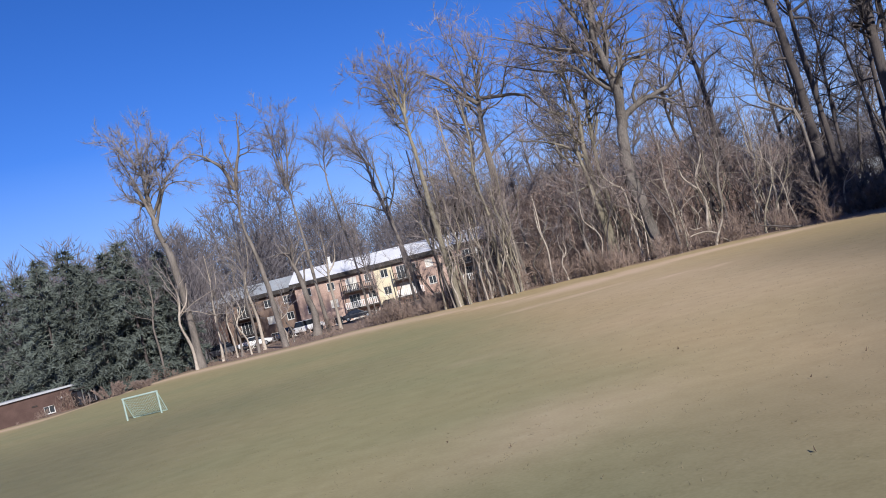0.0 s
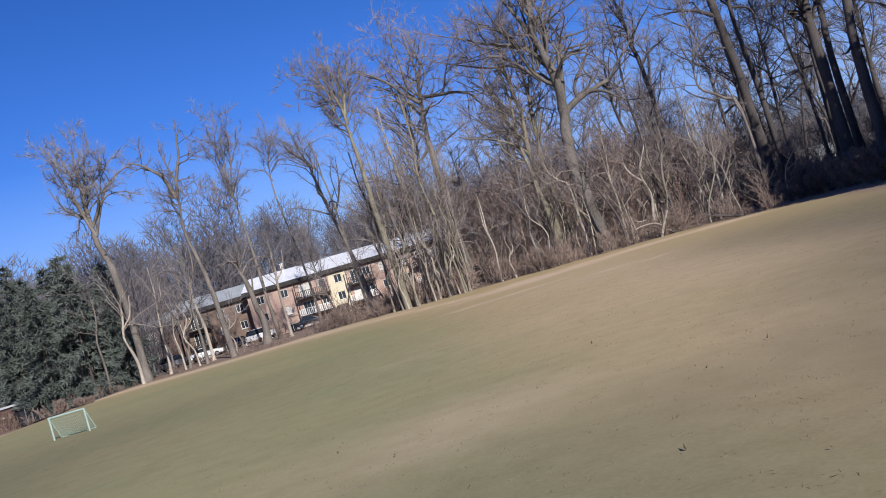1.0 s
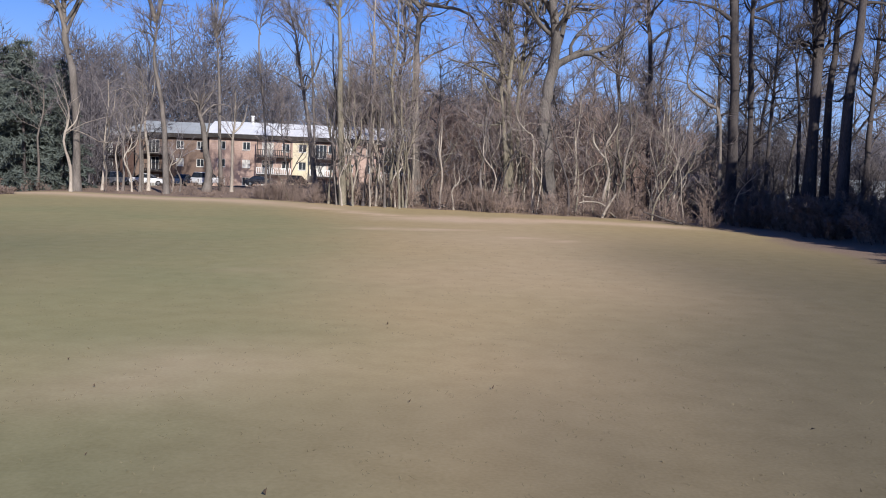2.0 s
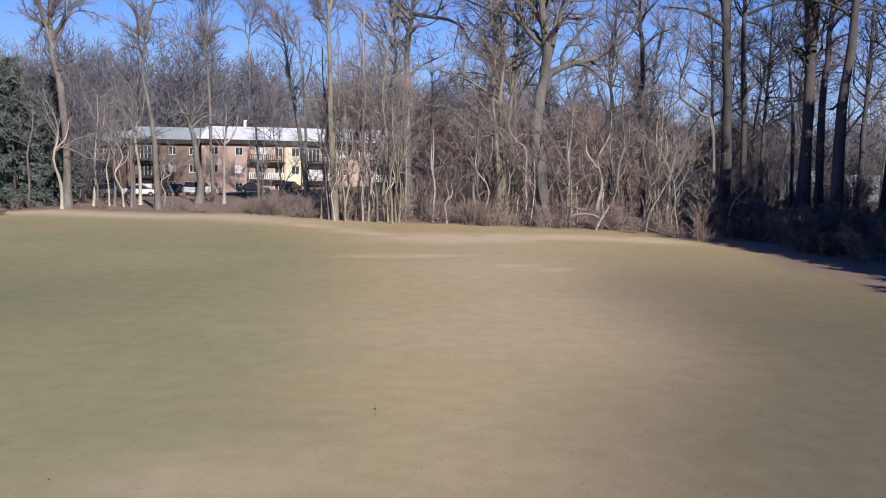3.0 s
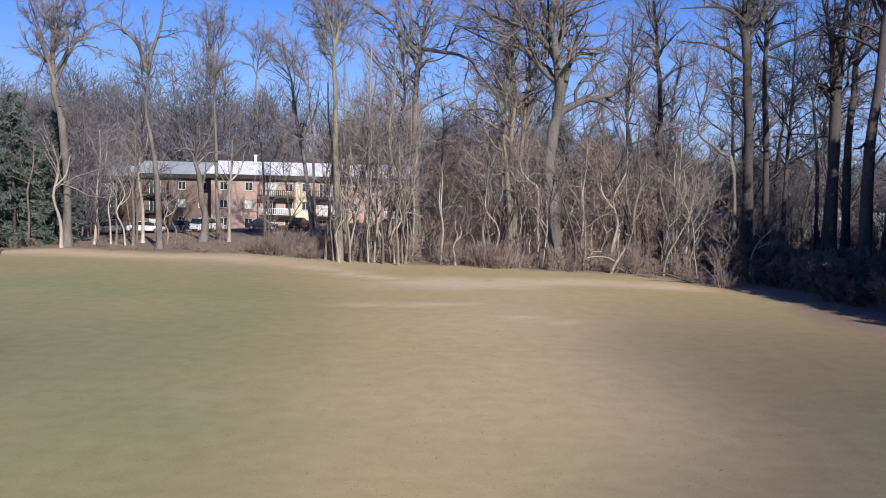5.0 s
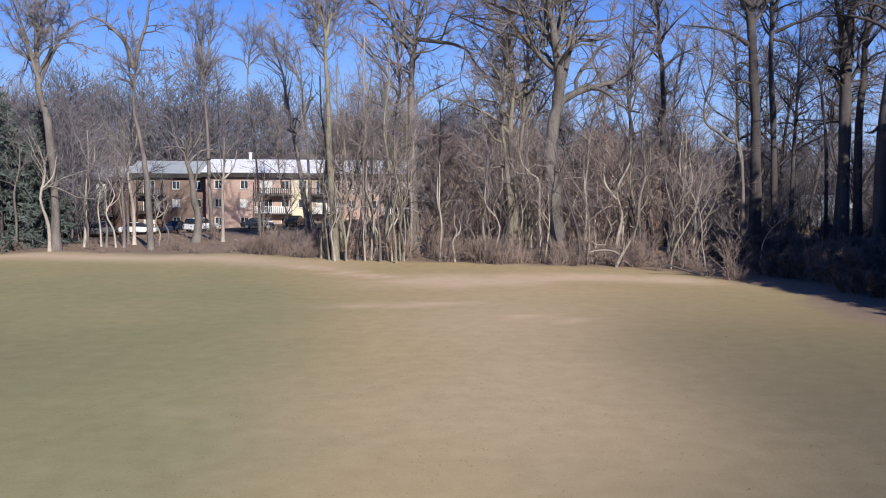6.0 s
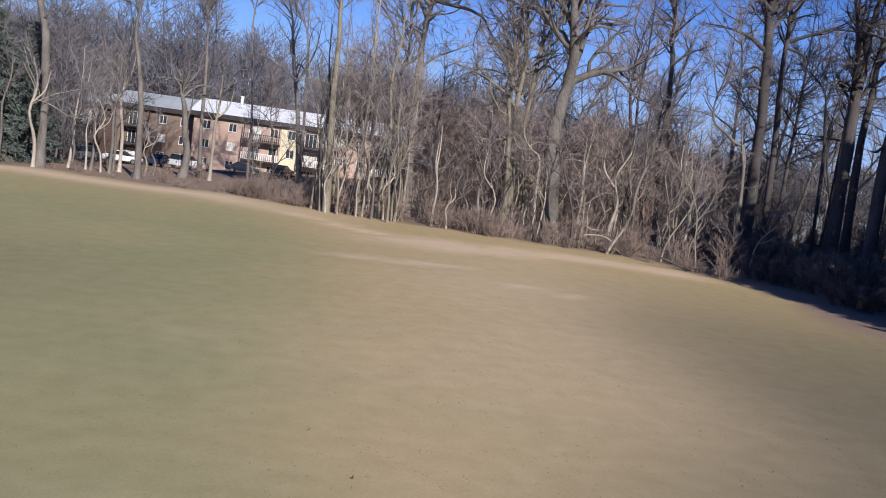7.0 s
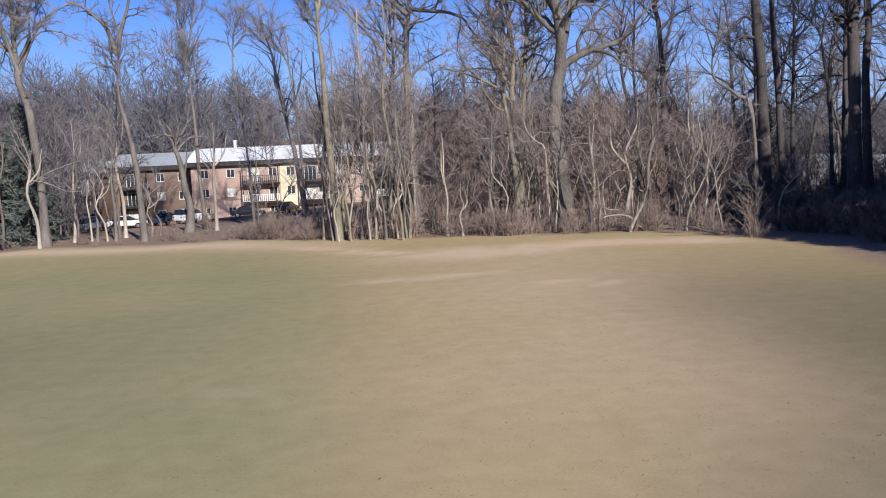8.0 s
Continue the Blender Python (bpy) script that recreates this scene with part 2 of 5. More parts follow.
# ---- wood: branches as tapered tubes ----
class Wood:
    """Collects tapered tubes and turns them into one mesh."""

    def __init__(self):
        self.v, self.f, self.t, self.n = [], [], [], 0

    def tube(self, pts, radii, sides):
        pts = np.asarray(pts, float)
        k = len(pts)
        d = np.gradient(pts, axis=0)
        d /= np.linalg.norm(d, axis=1, keepdims=True) + 1e-9
        ref = np.array([0.31, 0.95, 0.05]) if abs(d[0, 2]) > 0.5 else np.array([0.05, 0.1, 0.99])
        a = np.cross(d, ref)
        a /= np.linalg.norm(a, axis=1, keepdims=True) + 1e-9
        b = np.cross(d, a)
        ang = np.arange(sides) * 2 * math.pi / sides
        ring = pts[:, None] + np.asarray(radii)[:, None, None] * (np.cos(ang)[None, :, None] * a[:, None] + np.sin(ang)[None, :, None] * b[:, None])
        self.v.append(ring.reshape(-1, 3))
        i, s = np.arange(k - 1)[:, None], np.arange(sides)[None, :]
        q = np.stack([i * sides + s, i * sides + (s + 1) % sides, (i + 1) * sides + (s + 1) % sides, (i + 1) * sides + s], -1)
        self.f.append(q.reshape(-1, 4) + self.n)
        self.n += k * sides

    def spikes(self, a, b, r):
        """Tapering slivers, twigs, blades or needles, from the places a to the places b."""
        a, b, k = np.asarray(a, float), np.asarray(b, float), len(a)
        d = b - a
        turn = np.random.default_rng(k + self.n).normal(0, 1, (k, 3))
        u = np.cross(d, turn)
        u /= np.linalg.norm(u, axis=1, keepdims=True) + 1e-9
        r = 1.25 * np.broadcast_to(np.asarray(r, float), (k,))[:, None]
        self.v.append(np.stack([a + u * r, a - u * r, b], 1).reshape(-1, 3))
        self.t.append(np.arange(k)[:, None] * 3 + self.n + (0, 1, 2))
        self.n += 3 * k

    def put(self, other, m):
        """Takes in a moved copy of other wood."""
        m = np.array(m)
        for v in other.v:
            self.v.append(v @ m[:3, :3].T + m[:3, 3])
        self.f += [f + self.n for f in other.f]
        self.t += [t + self.n for t in other.t]
        self.n += other.n

    def mesh(self, name, mat):
        me = bpy.data.meshes.new(name)
        v = np.concatenate(self.v)
        quads = np.concatenate(self.f) if self.f else np.zeros((0, 4), int)
        tris = np.concatenate(self.t) if self.t else np.zeros((0, 3), int)
        loops = np.concatenate([quads.ravel(), tris.ravel()]).astype(np.int32)
        starts = np.concatenate([np.arange(len(quads)) * 4, quads.size + np.arange(len(tris)) * 3]).astype(np.int32)
        me.vertices.add(len(v)), me.loops.add(len(loops)), me.polygons.add(len(starts))
        me.vertices.foreach_set("co", v.astype(np.float32).ravel())
        me.loops.foreach_set("vertex_index", loops)
        me.polygons.foreach_set("loop_start", starts)
        me.polygons.foreach_set("use_smooth", np.ones(len(starts), dtype=bool))
        me.update(calc_edges=True)
        me.materials.append(mat)
        return me


def unit(v):
    return v / (np.linalg.norm(v) + 1e-9)


def bend(rng, start, way, length, wander, up, steps):
    """A crooked line from start, whose turns carry on for a while before they change."""
    pts, d, drift = [np.array(start, float)], unit(np.array(way, float)), rng.normal(0, wander, 3)
    for _ in range(steps):
        drift = 0.45 * drift + rng.normal(0, wander, 3)
        d = unit(d + drift + np.array([0, 0, up]))
        pts.append(pts[-1] + d * length / steps)
    return np.array(pts)


def flowing(ctrl, steps):
    """A smooth line through a few control points, steps pieces to each stretch."""
    c = np.array(ctrl, float)
    c = np.vstack([2 * c[0] - c[1], c, 2 * c[-1] - c[-2]])
    out = [c[1]]
    for a, b, d, e in zip(c, c[1:], c[2:], c[3:]):
        for t in np.arange(1, steps + 1) / steps:
            out.append(0.5 * (2 * b + (d - a) * t + (2 * a - 5 * b + 4 * d - e) * t * t + (3 * b - a - 3 * d + e) * t ** 3))
    return np.array(out)


def along(pts, t):
    s = t * (len(pts) - 1)
    i = min(int(s), len(pts) - 2)
    return pts[i] + (pts[i + 1] - pts[i]) * (s - i), unit(pts[i + 1] - pts[i])


def fringe(rng, wood, pts, count, length, r, spread=0.9):
    """Fine twigs all along a line of wood."""
    if not count:
        return
    seg = rng.uniform(0.12, 1.0, count) * (len(pts) - 1)
    i = np.minimum(seg.astype(int), len(pts) - 2)
    a = pts[i] + (pts[i + 1] - pts[i]) * (seg - i)[:, None]
    d = pts[i + 1] - pts[i]
    d = d / (np.linalg.norm(d, axis=1, keepdims=True) + 1e-9) + rng.normal(0, spread * 0.6, (count, 3)) + (0, 0, 0.15)
    d /= np.linalg.norm(d, axis=1, keepdims=True)
    wood.spikes(a, a + d * (length * rng.uniform(0.5, 1.2, count))[:, None], r)


def ramify(rng, bough, light, pts, r0, r1, level, last, twigs, twig, spread, first=0.2):
    """Side shoots of a line of wood that tapers from r0 to r1, shoots of those, and fine twigs on the last ones."""
    total = np.linalg.norm(np.diff(pts, axis=0), axis=1).sum()
    if level == last:
        fringe(rng, light, pts, max(3, int(twigs * total)), 0.5 + 0.28 * total, twig)
        return
    count = max(3, int(total * (0.85, 1.25, 1.5)[min(level, 2)]))
    for k in range(count):
        t = first + (0.98 - first) * (k + rng.uniform(0.1, 0.9)) / count
        p, d = along(pts, t)
        side = unit(np.cross(d, rng.normal(0, 1, 3)))
        tilt = radians(rng.uniform(*spread))
        way = d * math.cos(tilt) + side * math.sin(tilt) + np.array([0, 0, 0.15])
        length = max(0.7, min(0.62 * total, 6.4 / (1 + 1.1 * level)) * (1.1 - 0.55 * t) * rng.uniform(0.6, 1.25))
        rr = max(twig, min((r0 + (r1 - r0) * t) * rng.uniform(0.5, 0.8), length * 0.036))
        line = bend(rng, p, way, length, 0.26, 0.05, 5 if length > 2.5 else 3 if length > 1.2 else 2)
        (bough if rr > 0.03 else light).tube(line, np.linspace(rr, max(twig * 0.6, rr * 0.3), len(line)), 5 if rr > 0.08 else 3)
        ramify(rng, bough, light, line, rr, rr * 0.3, level + 1, last, twigs, twig, spread)
    fringe(rng, light, pts[len(pts) // 2:], int(twigs * total * 0.3), 0.9, twig)


def grow(seed, trunk_line, radius, limbs=(), top=0.45, last=2, twigs=9, twig=0.012, spread=(28, 68), tip=0.14):
    """The trunk, the twigs, the boughs and the great limbs of a leafless tree that stands at the origin."""
    rng = np.random.default_rng(seed)
    heavy, light, bough, arms = Wood(), Wood(), Wood(), []
    pts = flowing(trunk_line, 3)
    pts[2:] += np.cumsum(rng.normal(0, radius * 0.1, (len(pts) - 2, 3)), 0) * (1, 1, 0)
    taper = radius * (1 - (1 - tip) * np.linspace(0, 1, len(pts)) ** 1.1)
    taper[:2] *= (1.5, 1.12)
    heavy.tube(pts, taper * rng.uniform(0.88, 1.12, len(pts)), 9 if radius > 0.15 else 6)
    fringe(rng, light, pts, int(2.4 * pts[-1][2]) if radius > 0.2 else 0, 0.7, twig, 1.7)
    ramify(rng, bough, light, pts, radius * 0.8, radius * tip, 0, last, twigs, twig, spread, top)
    for ends, r in limbs:
        r *= 1.15
        line = flowing(ends, 3)
        line[1:] += np.cumsum(rng.normal(0, r * 0.12, (len(line) - 1, 3)), 0)
        arms.append(Wood())
        arms[-1].tube(line, np.linspace(r, max(0.02, r * 0.16), len(line)) * rng.uniform(0.92, 1.08, len(line)), 7)
        ramify(rng, bough, light, line, r * 0.8, r * 0.15, 0, last, twigs, twig, spread)
    return heavy, light, bough, *arms


def tree_meshes(seed, *a, bark=None, fine=None, **kw):
    heavy, light, bough, *arms = grow(seed, *a, **kw)
    thin, thick = sum(len(f) for f in light.f), sum(len(f) for f in bough.f)
    light.put(bough, np.eye(4))
    crown = light.mesh("crown", fine or TWIG)
    crown.materials.append(bark or BARK_GREY)
    slots = np.zeros(len(crown.polygons), dtype=np.int32)
    slots[thin:thin + thick] = 1
    crown.polygons.foreach_set("material_index", slots)
    return heavy.mesh("trunk", bark or BARK_GREY), crown, *(w.mesh("limb", bark or BARK_GREY) for w in arms)


def wild_tree(seed, height, radius, limbs=7, lean=0.5, low=0.35, reach=0.3, wander=0.09, **kw):
    """A leafless tree of no set shape: a crooked trunk with sinuous limbs that turn upwards."""
    rng = np.random.default_rng(seed)
    line = bend(rng, (0, 0, -0.3), (rng.normal(0, 0.05), rng.normal(0, 0.05), 1), height, wander, 0.03, 7)
    arms = []
    for k in range(limbs):
        t = low + (0.9 - low) * (k + rng.uniform(0.2, 0.8)) / limbs
        p, d = along(line, t)
        turn = rng.uniform(0, 6.28)
        way = d * 0.6 + np.array([math.cos(turn), math.sin(turn), 0.1])
        arms.append((bend(rng, p, way, height * reach * (1.25 - 0.7 * t) * rng.uniform(0.7, 1.2), 0.17, 0.14, 4), radius * (0.62 - 0.4 * t)))
    return tree_meshes(seed, line, radius, arms, top=min(0.85, low + 0.2), **kw)


def stand(name, label, category, meshes, m, group="", parts=("trunk", "crown")):
    thing = tagged(new(name), label, category, group)
    thing.matrix_world = m
    for key, me in zip((*parts, *["limb"] * len(meshes)), meshes):
        new(key, me).parent = thing
    return thing


def spot(x, y, turn=0.0, size=1.0, lean=0.0):
    return Matrix.Translation((x, y, land(x, y))) @ Matrix.Rotation(lean, 4, (math.cos(turn), math.sin(turn), 0)) @ Matrix.Rotation(turn, 4, "Z") @ Matrix.Scale(size, 4)


# ---- the trees that stand out one by one ----
def hero(name, label, x, y, seed, radius, trunk, limbs=(), **kw):
    """A tree with a trunk and limbs of its own: sideways place and height above its foot; they reach forwards and back at will."""
    rng = np.random.default_rng(seed + 900)
    line = [(0, 0, -0.3)] + [(a, rng.normal(0, 0.25), b) for a, b in trunk]
    heights = [p[2] for p in line]
    arms = []
    for r, ends in limbs:
        start = np.interp(ends[0][1], heights, [p[1] for p in line])
        sweep = rng.normal(0, 0.35)
        arms.append(([(a, start + sweep * abs(a - ends[0][0]) + 0.15 * sweep * (b - ends[0][1]), b) for a, b in ends], r))
    return stand(name, label, "tree", tree_meshes(seed, line, radius, arms, **kw), Matrix.Translation((x, y, land(x, y))), "trees of the wood's edge")


hero("tulip_tree", "tall grey leafless tree with a twiggy crown", -23.3, 111, 11, 0.45, [(0, 6.1), (-0.1, 11.7), (-0.7, 13.9), (-0.9, 16.1), (-1.1, 18.3), (-1.2, 20.6), (-1.1, 22.8), (-0.9, 25.5)],
     [(0.18, [(-0.9, 16.1), (-1.5, 18.1), (-2.2, 21.1), (-2.9, 23.3), (-3.4, 24.9)]),
      (0.18, [(-0.9, 16.1), (-0.1, 18.4), (0.8, 20.6), (2.1, 22.1), (3.3, 22.9)]), (0.13, [(-1.1, 18.2), (-1.8, 19.2), (-3, 20.8)]), (0.09, [(-0.7, 14), (0.3, 14.5), (1.4, 14.4)]), (0.15, [(-1, 17.2), (0.2, 19.2), (0.5, 21.1), (0.3, 23.9)]), (0.11, [(-1.1, 21.1), (-0.4, 22.8), (0.2, 25)]), (0.11, [(-1.7, 22.4), (-2.2, 24.4), (-2.5, 25.7)]), (0.11, [(-1.6, 21.7), (-0.8, 23.7), (0.3, 25)])], top=0.55, twigs=20, fine=TWIG_GREY, bark=BARK_GREY)
hero("forked_tree", "pale leafless tree whose trunk forks into two bare limbs", -14, 111.5, 12, 0.32, [(-0.3, 4), (-0.6, 7.9), (-1, 11.3), (-1.4, 13.8), (-1.2, 16.3), (-1.2, 17.7)],
     [(0.22, [(-1.2, 17.7), (-1.8, 20.1), (-2.7, 21.1), (-3.8, 21.9), (-4.9, 22.3)]),
      (0.2, [(-1.2, 17.5), (-0.6, 19.4), (0.3, 21.3), (0.9, 23.3), (1.2, 24.6)]), (0.08, [(-1.8, 19.9), (-1.8, 21.3)]), (0.06, [(-0.6, 19.3), (0.2, 19.4), (0.8, 19.2)]), (0.06, [(-1.2, 16.9), (-2.1, 17.3), (-2.4, 18)])], top=0.75, twigs=9, bark=BARK_GREY)
hero("slender_tree", "slender grey leafless tree with an upswept crown", -11.6, 125, 13, 0.25, [(-0.2, 6.1), (-0.5, 12.6), (-0.7, 15.7), (-0.8, 17.7)],
     [(0.12, [(-0.8, 17.7), (-1.3, 20.2), (-1.5, 22.1), (-2.4, 24)]),
      (0.12, [(-0.8, 17.7), (-1, 20.8), (-1.4, 24.6), (-1.7, 26.5)]), (0.13, [(-0.8, 17.7), (0, 20.8), (0.6, 23.4), (0.9, 26.2)]), (0.11, [(-0.8, 17.8), (0.3, 19.6), (1.5, 21.8)]), (0.1, [(-0.8, 18.9), (-0.5, 22.1), (-0.1, 24.9)])], top=0.8, twigs=16, spread=(16, 42), bark=BARK_GREY, fine=TWIG_GREY)
hero("thin_tree", "thin grey leafless tree behind the edge trees", -6.5, 126, 14, 0.15, [(-0.3, 8.8), (-1, 15.9), (-1.1, 19.1), (-0.6, 21.4), (0, 22.6)],
     [(0.07, [(-0.9, 19.6), (0.2, 20.7), (1.3, 20.4)]), (0.07, [(-1, 18.5), (-1.6, 20.1), (-1.4, 21.3)]), (0.06, [(-0.8, 20.7), (0.4, 21.7)])], top=0.6, twigs=16, last=1, bark=BARK_GREY, fine=TWIG_GREY)
hero("thin_tree", "thin grey leafless tree behind the edge trees", -0.7, 126, 18, 0.16, [(-0.3, 10.2), (-0.8, 16.6), (-1.6, 18.6), (-2.5, 20.1), (-2.8, 22)],
     [(0.08, [(-1.2, 17.8), (-2, 20.5), (-3.3, 21.8)]), (0.07, [(-0.9, 17), (-0.9, 19.8), (-1.3, 21.7)]), (0.06, [(-2.5, 20.1), (-3.6, 21.1), (-4.3, 22.3)])], top=0.5, twigs=16, last=1, bark=BARK_GREY, fine=TWIG_GREY)
hero("fan_tree", "tall mossy leafless tree with a fan-shaped top", 5.6, 101.5, 15, 0.3, [(-0.3, 8.2), (-0.5, 13.2), (-0.7, 16.7), (-0.8, 18.4), (-0.7, 19.9)],
     [(0.15, [(-0.7, 18.2), (-0.9, 20.1), (-1.4, 21.8), (-1.8, 23), (-2.3, 24.5)]),
      (0.16, [(-0.7, 19.1), (-0.3, 20.6), (0.1, 22.1), (0, 24.5)]), (0.13, [(-0.7, 19.4), (-0.5, 21.1), (-0.8, 23.1), (-1.2, 25.2)]), (0.07, [(-0.8, 18.2), (-1.8, 18.7), (-2.5, 20.1)]), (0.07, [(-0.9, 20.2), (-2.1, 20.8), (-3.3, 21), (-4.3, 21.7)]), (0.12, [(-0.7, 19.6), (-0.1, 21.4), (0.6, 23.1), (0.9, 24.5)]), (0.09, [(-1.5, 19.7), (-2.3, 21.6), (-4, 22.9), (-4.7, 22.2)]), (0.09, [(-1.4, 20), (-1.9, 22.3), (-2.9, 23.6), (-5, 24.6)]), (0.09, [(-1.1, 20.5), (-1, 23.5), (-0.8, 26)]), (0.09, [(-1, 20.2), (-0.4, 22.5), (0.4, 24.2)])], top=0.6, twigs=18, spread=(16, 50), bark=BARK_MOSS)
hero("spreading_tree", "large leafless tree with a crooked trunk and spreading limbs", 12.2, 107.8, 16, 0.42, [(-0.4, 8.4), (-0.4, 13.7), (-0.4, 15.6), (-0.1, 18.5), (0, 20.1), (0.2, 22.7), (-0.1, 25.9)],
     [(0.2, [(-0.1, 19.8), (1.1, 19.5), (3, 19.1), (4.6, 18.5), (5.6, 17.1), (6.8, 16)]),
      (0.18, [(-0.2, 19.3), (-1.6, 20.6), (-2.9, 22.1), (-4.8, 23.5), (-6.2, 23.7)]), (0.15, [(-0.1, 19.3), (-1.2, 21.2), (-2.4, 23.9), (-3, 25.8)]), (0.14, [(-0.4, 15.6), (-1.1, 16.4), (-1.7, 18), (-1.7, 20.6), (-2.1, 22.4)]), (0.15, [(-0.4, 14.8), (-2, 13.7), (-2.8, 15.2), (-3.4, 17.4), (-4.6, 18.2)]), (0.14, [(0.1, 20.6), (0.6, 22.2), (1.6, 23.9), (2.3, 25.4)]), (0.12, [(-0.4, 13.5), (1, 14.8), (2.5, 15.7), (3.9, 16.5)]), (0.1, [(-0.1, 18.4), (1.7, 18.8), (3, 19.7)]), (0.1, [(-1.8, 15.2), (-3.3, 17.4), (-5.9, 20.2), (-5.8, 21.6)]), (0.12, [(-1.2, 18.6), (-1, 22.7), (-1.2, 25.8), (-1, 27.5)]), (0.12, [(-0.9, 19.1), (-2.9, 21.4), (-4.7, 22.5)])], top=0.45, twigs=11, bark=BARK_GREY)
OAK_LOW_LIMBS = [(0.38, [(-0.8, 11.4), (-0.1, 12.8), (0.5, 13.8), (1.8, 14.6), (3.3, 15), (4.5, 15.2), (5.5, 15.8), (6.4, 17.1), (8.1, 18.6)]), (0.26, [(-0.2, 14.6), (0.4, 16.5), (0.7, 17.7), (1.3, 18.5), (2.4, 18.6), (3.7, 18.9), (4.7, 19.6)]), (0.17, [(0.8, 17.8), (1.1, 19.5), (1.6, 20.3), (3.1, 20.5), (4.6, 20.8), (5.6, 21.6)]), (0.24, [(-0.6, 18.7), (-0.2, 20.4), (0, 22.4), (-0.4, 24.8)]), (0.21, [(-0.8, 18.7), (-2.3, 20.3), (-4, 21), (-5.8, 21.5), (-7.5, 22.4), (-9.8, 23.2)]), (0.19, [(-0.3, 16), (-1.8, 17), (-2.6, 18.2), (-3.5, 20.4), (-4.6, 22.5), (-5.1, 24.2)])]
OAK_HIGH_LIMBS = [(0.15, [(-1.6, 16.9), (-3.3, 19.1), (-5, 20.4), (-7, 20.6), (-9.7, 21.1)]), (0.17, [(-0.4, 17.5), (-1.5, 19.9), (-2, 22.1), (-1.7, 24.8)]), (0.17, [(-1.6, 17.1), (-3.3, 18.9), (-5.6, 19.5), (-8.1, 20.6), (-10.8, 21.9)]), (0.15, [(-1.7, 18.8), (-1.4, 22), (-1.5, 24.8), (-1.6, 27.6)]), (0.15, [(-1.4, 18.2), (-0.9, 21.9), (0.5, 23.2), (2.8, 23.4)])]
OAK_TOP_LIMBS = [(0.2, [(-0.9, 20.5), (-2.6, 23.9), (-4.7, 27.3), (-6, 29.8)]), (0.2, [(-1, 21.3), (1.3, 24.7), (3.4, 27.3), (5.5, 29.4)]), (0.15, [(-0.8, 23.9), (-1.5, 27.3), (-2.4, 30.7)]), (0.15, [(-0.7, 24.7), (0.9, 28.1), (1.7, 31.5)])]
hero("oak", "massive grey leafless oak with a heavy low side limb", 25, 101.5, 17, 0.72, [(-0.4, 3.6), (-0.6, 7.1), (-0.8, 9.6), (-0.7, 11.2), (-0.4, 12.8), (-0.2, 14.5), (-0.3, 16.5), (-0.7, 18.9), (-1.2, 21.4), (-1, 23.3), (-0.7, 25.7), (-0.8, 28.1), (-0.4, 31.1)], OAK_LOW_LIMBS + OAK_HIGH_LIMBS + OAK_TOP_LIMBS, top=0.5, twigs=9, tip=0.1, bark=BARK_OAK)
hero("ivy_grown_tree", "pale twisted leafless tree in a tight clump", 21.4, 103.5, 20, 0.34, [(-0.2, 4.4), (-0.4, 8.5), (-0.6, 12.1), (-0.4, 15.1), (-0.6, 18.6), (-0.5, 22.1), (-0.4, 24.6)],
     [(0.15, [(-0.6, 10.8), (-2, 12.3), (-3.7, 13.2), (-5, 13.7), (-6.8, 14.2)]),
      (0.14, [(-0.4, 8.4), (-1.3, 8.1), (-2.8, 7.9), (-4.1, 8.1)]), (0.12, [(-0.5, 18.1), (-1.4, 20.6), (-1.7, 22.6)])], top=0.4, twigs=10, bark=BARK_MOSS)
hero("ivy_grown_tree", "pale twisted leafless tree in a tight clump", 22.6, 104, 21, 0.3, [(-0.7, 6), (-0.9, 9.6), (-0.6, 13.7), (-0.4, 17.2), (-0.7, 20.7), (-1.3, 23.5)],
     [(0.12, [(-0.7, 12.1), (0.1, 14.2), (0.2, 16.7), (0.3, 19.2)]), (0.09, [(-0.5, 18.7), (0.5, 20.8), (0.9, 22.8)])], top=0.4, twigs=10, bark=BARK_MOSS)
hero("ivy_grown_tree", "pale twisted leafless tree in a tight clump", 20.8, 103, 22, 0.25, [(0, 4.4), (-0.4, 8.5), (-0.7, 11.6), (-0.5, 16.1), (-0.8, 19.6), (-1.3, 22)],
     [(0.09, [(-0.6, 13.6), (-1.9, 15.1), (-2.9, 16)])], top=0.4, twigs=10, bark=BARK_MOSS)
hero("bent_sapling", "pale young tree with an elbow in its trunk", 23.3, 101, 25, 0.14, [(-0.1, 3.6), (-0.2, 6.8), (-1, 7.5), (-1.7, 8.5), (-2, 10)],
     [(0.06, [(-1, 7.5), (-2.1, 7.6), (-2.6, 8.5)])], top=0.6, twigs=6, last=1, bark=BARK)
hero("broken_tree", "thick pale tree with a broken forked top", -12.4, 121, 41, 0.45, [(0.3, 2.4), (-0.1, 4.9), (-0.5, 7.4), (-0.9, 8.9), (-0.6, 10.2)],
     [(0.18, [(-0.6, 7.7), (-1.1, 10.4), (-1.8, 11.4)]), (0.11, [(-0.1, 5.8), (0.3, 8), (0.4, 10.2)])], top=0.7, twigs=4, last=1, bark=BARK_GREY, fine=TWIG_GREY, tip=0.3)
